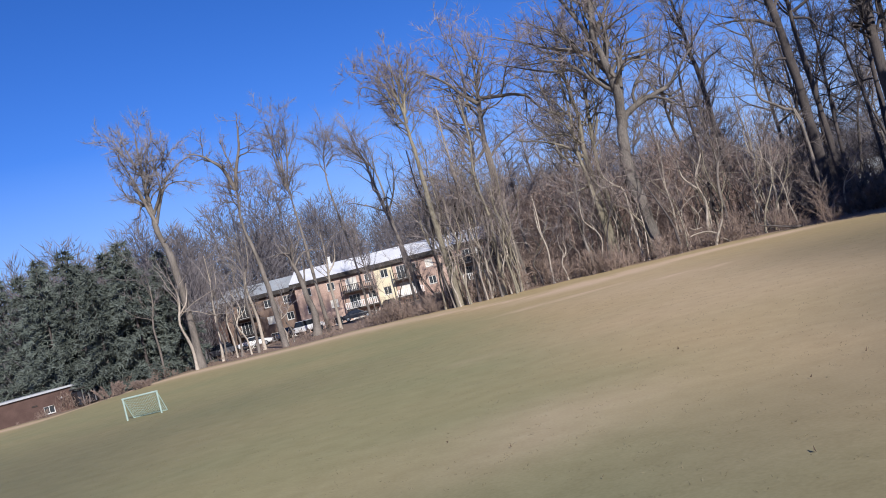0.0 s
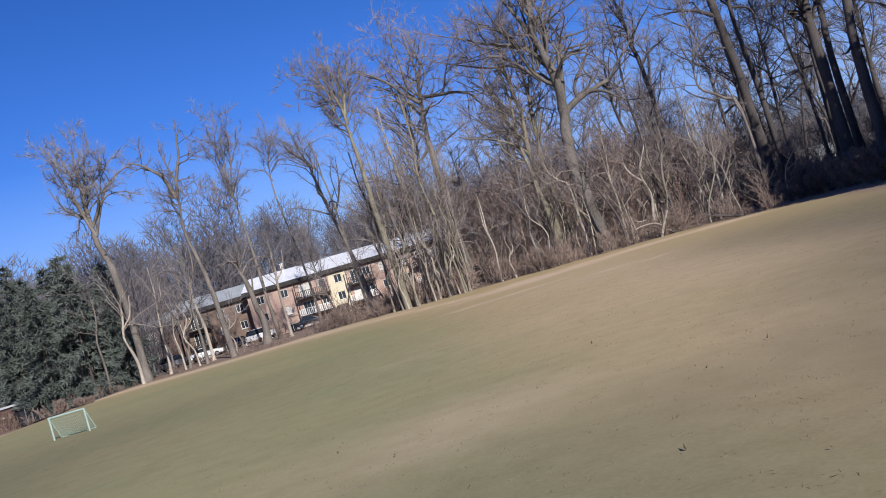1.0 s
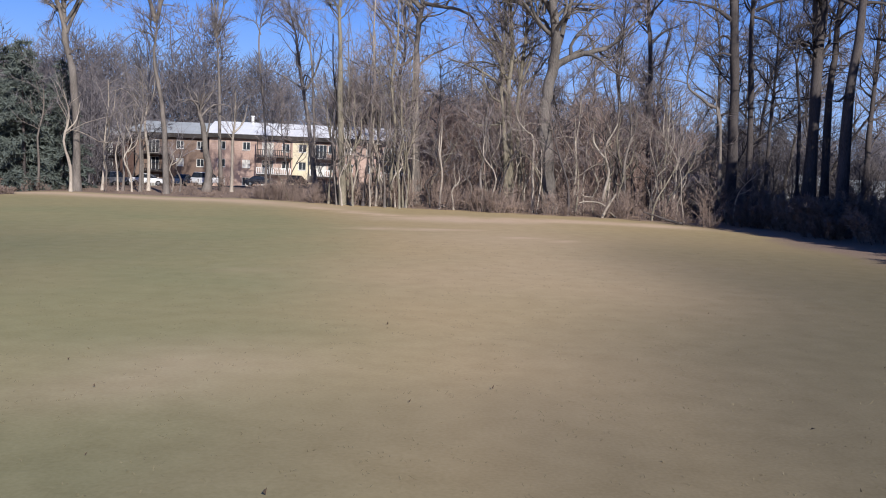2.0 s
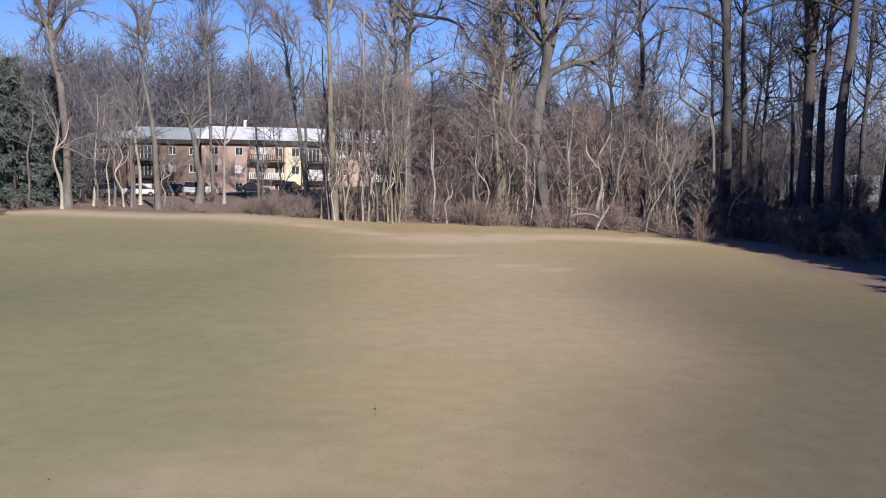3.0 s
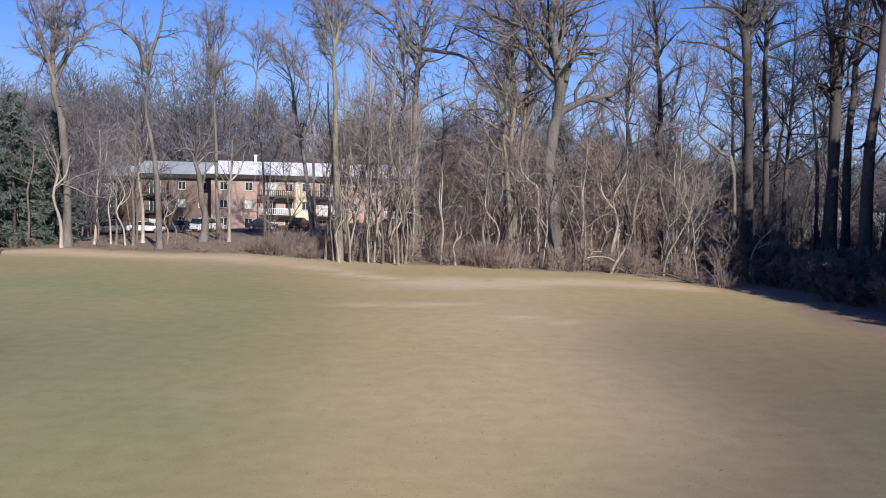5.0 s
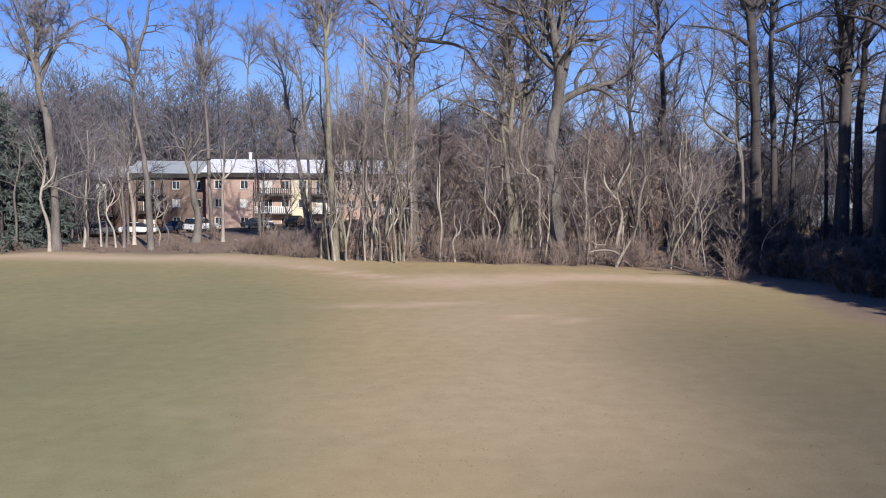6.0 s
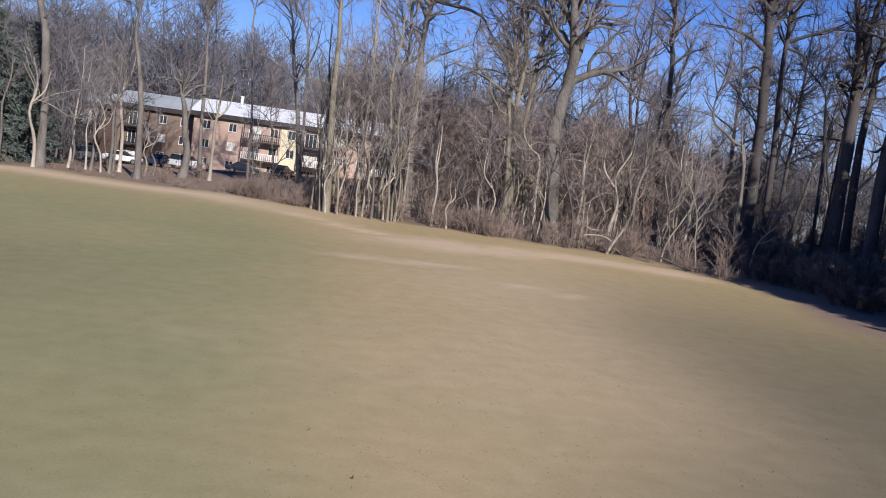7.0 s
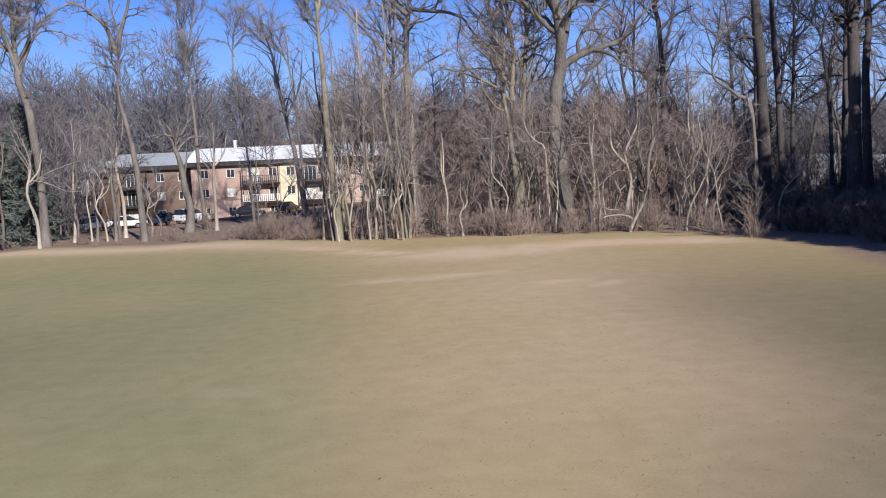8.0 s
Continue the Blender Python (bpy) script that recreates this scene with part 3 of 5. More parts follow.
hero("straight_tree", "straight dark leafless tree with a side branch", 37.5, 117, 26, 0.33, [(-0.6, 8.9), (-0.7, 13.6), (-0.9, 17.7), (-1.3, 20.6), (-1.6, 23.4), (-2, 26.3), (-2.3, 28.6), (-2.3, 31.1)],
     [(0.15, [(-0.9, 17.8), (0.6, 19.2), (2.1, 20), (3.5, 20.6)]),
      (0.14, [(-1.3, 20.7), (-0.3, 22), (1.4, 23.9)]), (0.12, [(-1.5, 22.9), (-2.5, 25.2), (-2.8, 26.9)]), (0.12, [(-1.4, 22), (-2.2, 22.9), (-3.4, 23.7)]), (0.12, [(-1.6, 23.7), (-0.6, 25.8), (0, 27.5)])], top=0.4, twigs=15, bark=BARK_DARK_AND_SHADED, fine=TWIG_GREY)
hero("curled_tree", "thin pale tree with a curling trunk", 39.4, 97, 28, 0.16, [(-0.4, 8.8), (-1.4, 10.1), (-2.5, 10.9), (-3.3, 11.6), (-3.4, 13), (-2.9, 15.1), (-2.6, 17.2), (-2.7, 20.8)],
     [(0.12, [(-0.4, 8.4), (-0.7, 9.5), (-1.2, 11.9)]), (0.06, [(-3.3, 13.4), (-3.9, 15.8), (-4, 18.1)])], top=0.5, twigs=7, last=1, bark=BARK_GREY, fine=TWIG_GREY)
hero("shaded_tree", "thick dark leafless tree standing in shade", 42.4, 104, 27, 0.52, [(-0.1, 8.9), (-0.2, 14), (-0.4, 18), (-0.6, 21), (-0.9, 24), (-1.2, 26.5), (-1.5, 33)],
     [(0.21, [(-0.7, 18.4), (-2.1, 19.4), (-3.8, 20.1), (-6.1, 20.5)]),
      (0.21, [(-0.7, 21.8), (-2.5, 22.9), (-4.5, 23), (-7.5, 22.6)]), (0.17, [(-0.5, 21.8), (0.6, 22.8), (2.3, 24)]), (0.12, [(-0.6, 15.2), (-1.7, 15.4), (-2.6, 15), (-3.9, 15.4)]), (0.12, [(-0.6, 16.5), (-1.7, 17.1), (-2.9, 16.2), (-3.6, 16.3)])], top=0.5, twigs=12, tip=0.4, bark=BARK_DARK_AND_SHADED, fine=TWIG_SHADED)
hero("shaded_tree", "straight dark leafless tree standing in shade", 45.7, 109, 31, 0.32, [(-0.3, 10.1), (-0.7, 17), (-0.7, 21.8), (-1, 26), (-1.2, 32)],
     [(0.16, [(-0.6, 20.3), (1, 21), (3.1, 21.9), (4.5, 23)]), (0.12, [(-0.7, 19.7), (0.8, 19.3), (1.4, 18.3), (0.6, 17.9)]), (0.12, [(-0.7, 22.3), (0.3, 24.2), (1.1, 25.8)])], top=0.5, twigs=12, tip=0.35, bark=BARK_DARK_AND_SHADED, fine=TWIG_SHADED)
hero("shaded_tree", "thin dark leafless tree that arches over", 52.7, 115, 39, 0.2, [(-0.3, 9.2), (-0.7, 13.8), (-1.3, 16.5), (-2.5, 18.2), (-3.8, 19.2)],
     [(0.1, [(-1.1, 16), (-0.8, 18.3), (0.3, 20)])], top=0.6, twigs=12, bark=BARK_DARK_AND_SHADED, fine=TWIG_SHADED)
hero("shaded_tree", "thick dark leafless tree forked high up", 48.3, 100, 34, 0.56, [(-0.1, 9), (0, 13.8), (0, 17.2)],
     [(0.37, [(-0.1, 17), (-0.7, 19.3), (-1.4, 21.5), (-2.1, 23.8)]), (0.44, [(0, 17), (0.1, 20.1), (0.3, 22.4), (0.3, 24.8)]), (0.15, [(0, 14.3), (-1.2, 15.5), (-2, 16.2)])], top=0.7, twigs=12, tip=0.75, bark=BARK_DARK_AND_SHADED, fine=TWIG_SHADED)
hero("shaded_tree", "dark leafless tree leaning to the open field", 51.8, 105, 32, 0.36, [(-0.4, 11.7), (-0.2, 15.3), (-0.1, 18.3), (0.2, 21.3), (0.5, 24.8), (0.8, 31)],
     [(0.15, [(-0.1, 16.8), (0.8, 17.8), (2.3, 18.1)]), (0.12, [(0, 19.3), (-1.1, 20.6), (-1.4, 21.3)])], top=0.5, twigs=12, tip=0.4, bark=BARK_DARK_AND_SHADED, fine=TWIG_SHADED)
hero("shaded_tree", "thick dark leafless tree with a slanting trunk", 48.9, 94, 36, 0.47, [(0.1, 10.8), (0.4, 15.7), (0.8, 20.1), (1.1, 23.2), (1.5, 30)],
     [(0.15, [(0.2, 11.7), (-0.7, 10.7), (-1.3, 10.7)])], top=0.5, twigs=12, tip=0.4, bark=BARK_DARK_AND_SHADED, fine=TWIG_SHADED)
hero("leaning_tree", "grey leafless tree with a leaning trunk", 1.4, 113.7, 42, 0.33, [(-0.5, 4), (-1.1, 8.2), (-2, 13), (-2.6, 17), (-3.5, 20)], [(0.12, [(-1.6, 11), (-0.2, 14), (0.3, 17.5)])], top=0.5, twigs=7, last=1, bark=BARK_GREY, spread=(20, 55))
# slim stems before the apartments: x, y, radius, height, lean
for k, (x, y, r, h, lean) in enumerate(((-23.3, 109.7, 0.18, 10.2, -0.4), (-21.0, 113.0, 0.14, 8.2, 0.2), (-20.4, 115.1, 0.11, 8.0, -0.2), (-19.7, 114.6, 0.15, 9.2, 0.2), (-18.5, 114.1, 0.12, 7.0, -0.8), (-17.6, 113.9, 0.16, 11.9, 0.3), (-17.9, 117.6, 0.19, 14.4, -0.2), (-18.7, 118.1, 0.14, 16.4, -1.0), (-14.9, 116.0, 0.11, 4.9, 0.1), (-14.6, 118.2, 0.11, 5.3, -0.2), (-9.7, 121.9, 0.21, 11.3, 0.3), (-5.3, 122.0, 0.09, 9.1, 0.2), (-21.9, 114.5, 0.15, 11.8, 0.7), (-27.8, 112.1, 0.15, 11.1, 0.4))):
    hero("slim_tree", "slim pale leafless tree before the apartments", x, y, 50 + k, r, [(0.15 * lean + 0.1, 0.25 * h), (0.7 * lean - 0.2, 0.5 * h), (0.5 * lean + 0.2, 0.75 * h), (lean, h)], [(r * 0.5, [(0.6 * lean, 0.6 * h), (0.6 * lean + (0.9, -0.9)[k % 2], 0.72 * h), (0.6 * lean + (1.2, -1.1)[k % 2], 0.9 * h)])],
         top=0.5, twigs=6, last=1, bark=(BARK, BARK_GREY)[k % 2], fine=TWIG_GREY, spread=(20, 55), tip=0.3)
hero("spreading_tree", "dark leafless tree with a twisting trunk", 9.8, 112, 47, 0.25, [(0.2, 6.6), (0.2, 12.8), (0.7, 14.9), (0.7, 17.7), (0.2, 21), (-0.2, 23.9)], [(0.1, [(0.2, 12.4), (-1.1, 14.4), (-1.3, 17.3)]), (0.1, [(0.6, 16.5), (-0.7, 18.6), (-2, 19.8)])], top=0.45, twigs=7, last=1, bark=BARK_DARK_AND_SHADED)
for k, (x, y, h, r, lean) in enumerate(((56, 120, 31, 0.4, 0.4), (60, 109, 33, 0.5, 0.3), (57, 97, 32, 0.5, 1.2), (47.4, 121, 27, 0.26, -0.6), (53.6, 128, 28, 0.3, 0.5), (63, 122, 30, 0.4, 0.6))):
    hero("shaded_tree", "dark leafless tree of the shaded wood", x, y, 60 + k, r, [(0.2 * lean, 0.3 * h), (0.6 * lean, 0.6 * h), (lean, h)], [(0.1, [(0.5 * lean, 0.5 * h), (0.5 * lean - 2, 0.6 * h), (0.5 * lean - 3.4, 0.75 * h)]), (0.1, [(0.6 * lean, 0.62 * h), (0.6 * lean + 2.4, 0.7 * h), (0.6 * lean + 3.2, 0.85 * h)])], top=0.45, twigs=12, bark=BARK_DARK_AND_SHADED, fine=TWIG_SHADED)


# ---- second rank: trees that fill the wood above the brush ----
rng = np.random.default_rng(77)
MID = [wild_tree(120 + k, 24 + 1.5 * k, 0.24 + 0.02 * k, 8, twigs=10, last=1, twig=0.014, bark=(BARK_GREY, BARK_DARK_AND_SHADED, BARK_GREY)[k % 3], fine=(TWIG, TWIG_GREY, TWIG)[k % 3]) for k in range(6)]
SAPLING = [wild_tree(200 + k, 9 + 1.2 * k, 0.08 + 0.01 * k, 4, twigs=8, last=1, reach=0.28, wander=0.1, bark=(BARK, BARK_GREY, BARK_MOSS)[k % 3]) for k in range(6)]
for k, (x, y) in enumerate(((14, 122), (15, 140), (18, 128), (20, 150), (23, 133), (29, 127), (31, 142), (34, 131), (36, 150), (40, 128), (41, 141), (45, 134), (47, 150), (50, 131), (53, 138), (57, 147), (60, 128), (63, 138), (67, 120), (70, 132), (73, 145), (64, 99), (70, 108))):
    stand("edge_wood_tree", "bare grey tree standing deeper in the wood", "tree", MID[(k * 5 + k // 6) % 6], spot(x, y, rng.uniform(0, 6.28), rng.uniform(0.6, 0.85)), "trees deeper in the wood")
for k in range(17):
    x, y = 13 + 62 * (k + rng.uniform(0, 1)) / 17, rng.uniform(126, 172)
    stand("edge_wood_tree", "tall bare tree deep in the wood", "tree", MID[rng.integers(6)], spot(x, y, rng.uniform(0, 6.28), rng.uniform(0.8, 1.1)), "trees deeper in the wood")
for k, (x, y, s) in enumerate(((-8, 150, 0.6), (-31, 150, 0.6), (-46, 156, 0.8), (-52, 160, 0.85), (-44, 153, 0.7), (-48, 157, 0.75), (-33, 156, 0.62), (-40, 158, 0.8))):
    stand("edge_wood_tree", "slim bare tree in front of the apartment house", "tree", MID[k % 6], spot(x, y, rng.uniform(0, 6.28), s), "trees before the apartment house")


def edge_point(s):
    """A place on the field's edge, s from 0 to 1 along its seen stretch, and the way into the wood."""
    run = EDGE[1:15]
    lens = [math.hypot(b[0] - a[0], b[1] - a[1]) for a, b in zip(run, run[1:])]
    d = s * sum(lens)
    for (a, b), ln in zip(zip(run, run[1:]), lens):
        if d <= ln:
            return np.array(a) + (np.array(b) - np.array(a)) * d / ln, np.array([-(b[1] - a[1]), b[0] - a[0]]) / ln
        d -= ln
    return np.array(run[-1], float), np.array([1.0, 0.0])


for k in range(26):
    p, n = edge_point((k + rng.uniform(0, 1)) / 26)
    p = p + n * rng.uniform(2.0, 15)
    if p[0] > 37 or -24 < p[0] < 9:
        continue
    size = rng.uniform(0.5, 0.95) * (0.75 if p[0] < 13 else 1.0)
    stand("sapling", "thin grey leafless sapling among brush", "tree", SAPLING[rng.integers(6)], spot(p[0], p[1], rng.uniform(0, 6.28), size, rng.normal(0, 0.06)), "saplings along the wood's edge")

POLE = [wild_tree(230 + k, 6 + 1.1 * k, 0.09 + 0.01 * k, 3, twigs=6, last=1, low=0.5, wander=0.11, bark=(BARK, BARK_MOSS, BARK_DARK_AND_SHADED)[k % 3]) for k in range(6)]
clump = None
for k in range(36):
    if k % 3 == 0:
        p, n = edge_point(0.35 + 0.28 * (k + rng.uniform(0, 3)) / 36)
        clump = p + n * rng.uniform(1.5, 9)
    p = clump + rng.normal(0, 0.8, 2)
    stand("sapling", "crooked young tree at the brush's rim", "tree", POLE[rng.integers(6)], spot(p[0], p[1], rng.uniform(0, 6.28), rng.uniform(0.45, 1.0), rng.normal(0, 0.08)), "saplings along the wood's edge")

# single crooked stems: x, y, radius, height, elbow, lean, bark
DENSE_CLUMP = ((11.4, 101.2, 0.1, 10.6, -0.4, 0.9, BARK_DARK_AND_SHADED), (4.8, 102.9, 0.15, 15.9, -0.3, -0.6, BARK_DARK_AND_SHADED), (5.4, 102.1, 0.1, 11.5, 0.4, 0.4, BARK), (6, 102.1, 0.12, 16.8, -0.1, -0.3, BARK_MOSS), (6.4, 101.2, 0.09, 10.6, 0.4, 0, BARK),
               (6.9, 102.9, 0.12, 14.2, -0.3, 0.8, BARK_DARK_AND_SHADED), (8.1, 103.8, 0.17, 19.5, -0.1, -0.2, BARK), (8.7, 101.2, 0.1, 9.7, 0.2, 0.2, BARK), (9.2, 102.1, 0.09, 9.7, -0.3, 1, BARK_GREY), (10, 101.2, 0.16, 19.5, 0.3, 0.4, BARK_MOSS),
               (10.6, 100.3, 0.08, 6.2, -0.2, 0.4, BARK))
CLUMP_RIM = ((4.1, 102.9, 0.11, 12.4, 0.2, 0.3, BARK_MOSS), (5.1, 101.2, 0.08, 8.8, -0.3, -0.4, BARK_GREY), (5.7, 100.3, 0.07, 6.6, -0.2, 0.3, BARK), (6.7, 100.3, 0.1, 10.6, -0.3, -0.1, BARK_MOSS), (7.5, 101.2, 0.12, 12.4, 0.3, 0.4, BARK_DARK_AND_SHADED),
             (8.3, 100.3, 0.07, 5.8, -0.1, -0.4, BARK), (9.7, 99.4, 0.1, 10.6, -0.2, -0.4, BARK_GREY), (11.1, 98.5, 0.1, 10.6, -0.2, -0.1, BARK_MOSS))
SPARSE_STEMS = ((11.9, 104.5, 0.13, 11.3, 0.1, 0.3, BARK), (14.7, 100.7, 0.1, 8.5, 0.1, 0, BARK), (13.8, 102.6, 0.08, 6.2, -0.4, 2, BARK_DARK_AND_SHADED), (16, 99.8, 0.09, 4.3, -0.2, 0, BARK), (17.2, 100.7, 0.07, 5.6, 0.3, -0.1, BARK_GREY),
                (18.6, 99.8, 0.13, 9.4, -0.2, 0.2, BARK_GREY), (19.2, 98.8, 0.07, 8, 0.4, 0.7, BARK))
CORNER_STEMS = ((27.3, 103, 0.11, 11, 0.1, 0.3, BARK), (28.4, 104, 0.07, 7.5, -0.1, 0.1, BARK), (29.6, 101, 0.14, 10.5, 0.5, 1.1, BARK), (31.9, 101, 0.15, 13, -0.3, -0.1, BARK_GREY), (31.1, 103, 0.16, 22, 0.1, 0.1, BARK_DARK_AND_SHADED),
                (34.9, 100, 0.12, 10.5, -0.4, 0.1, BARK), (35.4, 101, 0.11, 14, -0.1, -0.5, BARK), (35.7, 99, 0.12, 7.5, 0.2, 0.8, BARK), (37, 103, 0.1, 11, 0.1, -0.1, BARK_DARK_AND_SHADED))
for k, (x, y, r, top, elbow, lean, bark) in enumerate(DENSE_CLUMP + CLUMP_RIM + SPARSE_STEMS + CORNER_STEMS):
    line = [(0.5 * elbow, 0.18 * top), (1.3 * elbow, 0.38 * top), (0.3 * lean - 0.6 * elbow, 0.58 * top), (0.7 * lean + 0.4 * elbow, 0.78 * top), (lean, top)]
    fork = [(0.3 * lean - 0.3 * elbow, 0.5 * top), (0.3 * lean - 2.2 * elbow, 0.64 * top), (-1.5 * elbow, 0.85 * top)]
    hero("crooked_tree", "crooked bare young tree standing in the brush" if r < 0.14 else "tall bare tree with a crooked trunk", x, y, 700 + k, 1.15 * r, line, [(0.8 * r, fork)] if k % 3 else [], top=0.45, twigs=4, last=1, bark=bark, fine=TWIG if k % 3 else TWIG_GREY, spread=(25, 65), tip=0.25)

for k in range(42):
    near = k < 18
    x = rng.uniform(3.5, 13) if near else rng.uniform(18, 24) if k < 30 else rng.uniform(27, 36)
    y = 103.5 - 0.25 * (x - 6) + rng.uniform(-2, 4) if near else 104 - 0.25 * (x - 24) + rng.uniform(-2.5, 3)
    h, r, twist = rng.uniform(6, 17) if near else rng.uniform(5, 12), rng.uniform(0.05, 0.11), rng.normal(0, 0.42)
    line = [(0.5 * twist, 0.2 * h), (-0.6 * twist, 0.42 * h), (0.5 * twist, 0.62 * h), (1.2 * twist, 0.82 * h), (0.8 * twist, h)]
    hero("crooked_tree", "twisted bare young tree in a tight clump", x, y, 800 + k, r, line, [(0.6 * r, [(-0.4 * twist, 0.45 * h), (-2.5 * twist, 0.6 * h), (-3.0 * twist, 0.8 * h)])], top=0.4, twigs=4, last=1, bark=(BARK_MOSS, BARK, BARK_MOSS, BARK_GREY)[k % 4], spread=(25, 65), tip=0.3)


# ---- the far wood and the brush, past counting ----
def shrub(seed, height, stems, twigs, r=0.016):
    rng = np.random.default_rng(seed)
    wood = Wood()
    for _ in range(stems):
        a, q = rng.uniform(0, 6.28), 1.1 * rng.uniform(0, 1) ** 0.5
        p = np.array([math.cos(a) * q, math.sin(a) * q, -0.1])
        line = bend(rng, p, (math.cos(a) * 0.3, math.sin(a) * 0.3, 1), height * rng.uniform(0.45, 1), 0.15, 0.02, 4)
        wood.tube(line, np.linspace(0.042, 0.014, 5), 3)
        for _ in range(3):
            q0, d0 = along(line, rng.uniform(0.2, 0.95))
            side = bend(rng, q0, d0 + rng.normal(0, 0.5, 3), height * rng.uniform(0.2, 0.4), 0.2, 0.03, 2)
            wood.tube(side, np.linspace(0.016, 0.008, 3), 3)
            fringe(rng, wood, side, twigs // 4, 0.9, r)
        fringe(rng, wood, line, twigs // 4, 1.1, r)
    return wood


def hazy_tree(seed, height, count, r, low=0.12, wide=0.24, length=1.9, stray=0.6):
    """A far tree: trunk, limbs, and bundles of twigs that fill its crown."""
    rng = np.random.default_rng(seed)
    wood = Wood()
    trunk = bend(rng, (0, 0, -0.3), (0, 0, 1), height, 0.05, 0.03, 6)
    wood.tube(trunk, np.linspace(height * 0.009, 0.04, 7), 5)
    for k in range(9):
        p, d = along(trunk, 0.3 + 0.065 * k)
        turn = rng.uniform(0, 6.28)
        wood.tube(bend(rng, p, (math.cos(turn), math.sin(turn), 0.9), height * rng.uniform(0.16, 0.3), 0.15, 0.1, 4), np.linspace(0.09, 0.03, 5), 3)
    t = low + (1 - low) * rng.uniform(0, 1, count) ** 0.9
    turn, out = rng.uniform(0, 6.28, count), rng.uniform(0, 1, count) ** 0.5
    # the crown bulges in a few lobes
    lobe = 1 + 0.3 * np.sin(3 * turn + 9 * t + seed) + 0.18 * np.sin(5 * turn - 14 * t)
    q = height * wide * np.sin(np.pi * np.clip(0.12 + 0.83 * t, 0, 1)) ** 0.65 * out * lobe
    a = np.stack([np.cos(turn) * q, np.sin(turn) * q, t * height * (0.94 + 0.08 * np.sin(2 * turn + seed))], 1)
    d = np.stack([np.cos(turn) * out, np.sin(turn) * out, 1.1 + 0 * t], 1) + rng.normal(0, stray, (count, 3))
    d /= np.linalg.norm(d, axis=1, keepdims=True)
    wood.spikes(a, a + d * (length * rng.uniform(0.6, 1.3, count))[:, None], r)
    return wood


undergrowth = [shrub(320 + k, 3.2 + 0.5 * k, 9, 64, 0.026) for k in range(4)]
far_kinds = [hazy_tree(400 + k, 22 + 1.5 * (k % 4), 1150, 0.05) for k in range(6)]
far_wood = Wood()
for k in range(190):
    x = -105 + 150 * (k + rng.uniform(0, 1)) / 150 if k < 150 else 20 + 110 * (k - 150 + rng.uniform(0, 1)) / 40
    y = rng.uniform(176, 262)
    h = (1.15 - 0.37 * ease((x + 25) / 12) - 0.2 * ease((x - 15) / 40)) * (1 - 0.003 * (y - 176))
    far_wood.put(far_kinds[rng.integers(6)], spot(x, y, rng.uniform(0, 6.28), h * rng.uniform(0.85, 1.15)))
for k in range(26):
    far_wood.put(far_kinds[rng.integers(6)], spot(rng.uniform(-58, -41), rng.uniform(153, 174), rng.uniform(0, 6.28), rng.uniform(0.7, 1.0)))
for k in range(70):
    x = 11 + 54 * (k + rng.uniform(0, 1)) / 70
    far_wood.put(far_kinds[rng.integers(6)], spot(x, rng.uniform(144, 176), rng.uniform(0, 6.28), rng.uniform(0.5, 0.7) - 0.0028 * (x - 11)))
for k in range(15):
    far_wood.put(far_kinds[rng.integers(6)], spot(-50 + 26 * (k + rng.uniform(0, 1)) / 15, rng.uniform(118, 134), rng.uniform(0, 6.28), rng.uniform(0.48, 0.7)))
for k in range(16):
    far_wood.put(far_kinds[rng.integers(6)], spot(-64 + 26 * (k + rng.uniform(0, 1)) / 16, rng.uniform(138, 156), rng.uniform(0, 6.28), rng.uniform(0.5, 0.85)))
for k in range(16):
    far_wood.put(far_kinds[rng.integers(6)], spot(-6 + 24 * (k + rng.uniform(0, 1)) / 16, rng.uniform(174, 186), rng.uniform(0, 6.28), rng.uniform(0.66, 0.86)))
for k in range(36):
    far_wood.put(far_kinds[rng.integers(6)], spot(30 + 150 * (k + rng.uniform(0, 1)) / 36, rng.uniform(225, 330), rng.uniform(0, 6.28), rng.uniform(0.35, 0.6)))
for k in range(60):
    x = rng.uniform(8, 115) if k % 4 else rng.uniform(-140, -50)
    far_wood.put(undergrowth[rng.integers(4)], spot(x, rng.uniform(172, 196) - 0.12 * abs(x), rng.uniform(0, 6.28), rng.uniform(1.7, 2.6)))
for k in range(34):
    far_wood.put(undergrowth[rng.integers(4)], spot(rng.uniform(44, 92), rng.uniform(146, 160), rng.uniform(0, 6.28), rng.uniform(0.25, 0.5)))
for k in range(90):
    far_wood.put(far_kinds[rng.integers(6)], spot(40 + 85 * (k + rng.uniform(0, 1)) / 90, rng.uniform(180, 215), rng.uniform(0, 6.28), rng.uniform(0.4, 0.55)))
for k in range(12):
    far_wood.put(undergrowth[rng.integers(4)], spot(62 + 2.6 * k, rng.uniform(148, 156), rng.uniform(0, 6.28), rng.uniform(0.5, 0.8)))
tagged(new("far_wood", far_wood.mesh("far_wood", FAR_TWIG)), "dense grey-brown bare wood behind the houses", "wood", kind="stuff")

# tall thicket of thin stems that fills the wood between the edge trees
thick_kinds = [hazy_tree(440 + k, 7.5 + 1.2 * k, 900, 0.018, 0.02, 0.3, 0.95, 0.9) for k in range(4)]
thicket = Wood()
for k in range(150):
    x = 11 + 29 * (k + rng.uniform(0, 1)) / 150
    thicket.put(thick_kinds[rng.integers(4)], spot(x, 130 - 0.75 * (x - 12) + rng.uniform(-1, 30), rng.uniform(0, 6.28), rng.uniform(0.45, 1.25)))
tagged(new("thicket", thicket.mesh("thicket", THICKET)), "tall brown thicket of bare stems inside the wood", "thicket", kind="stuff")

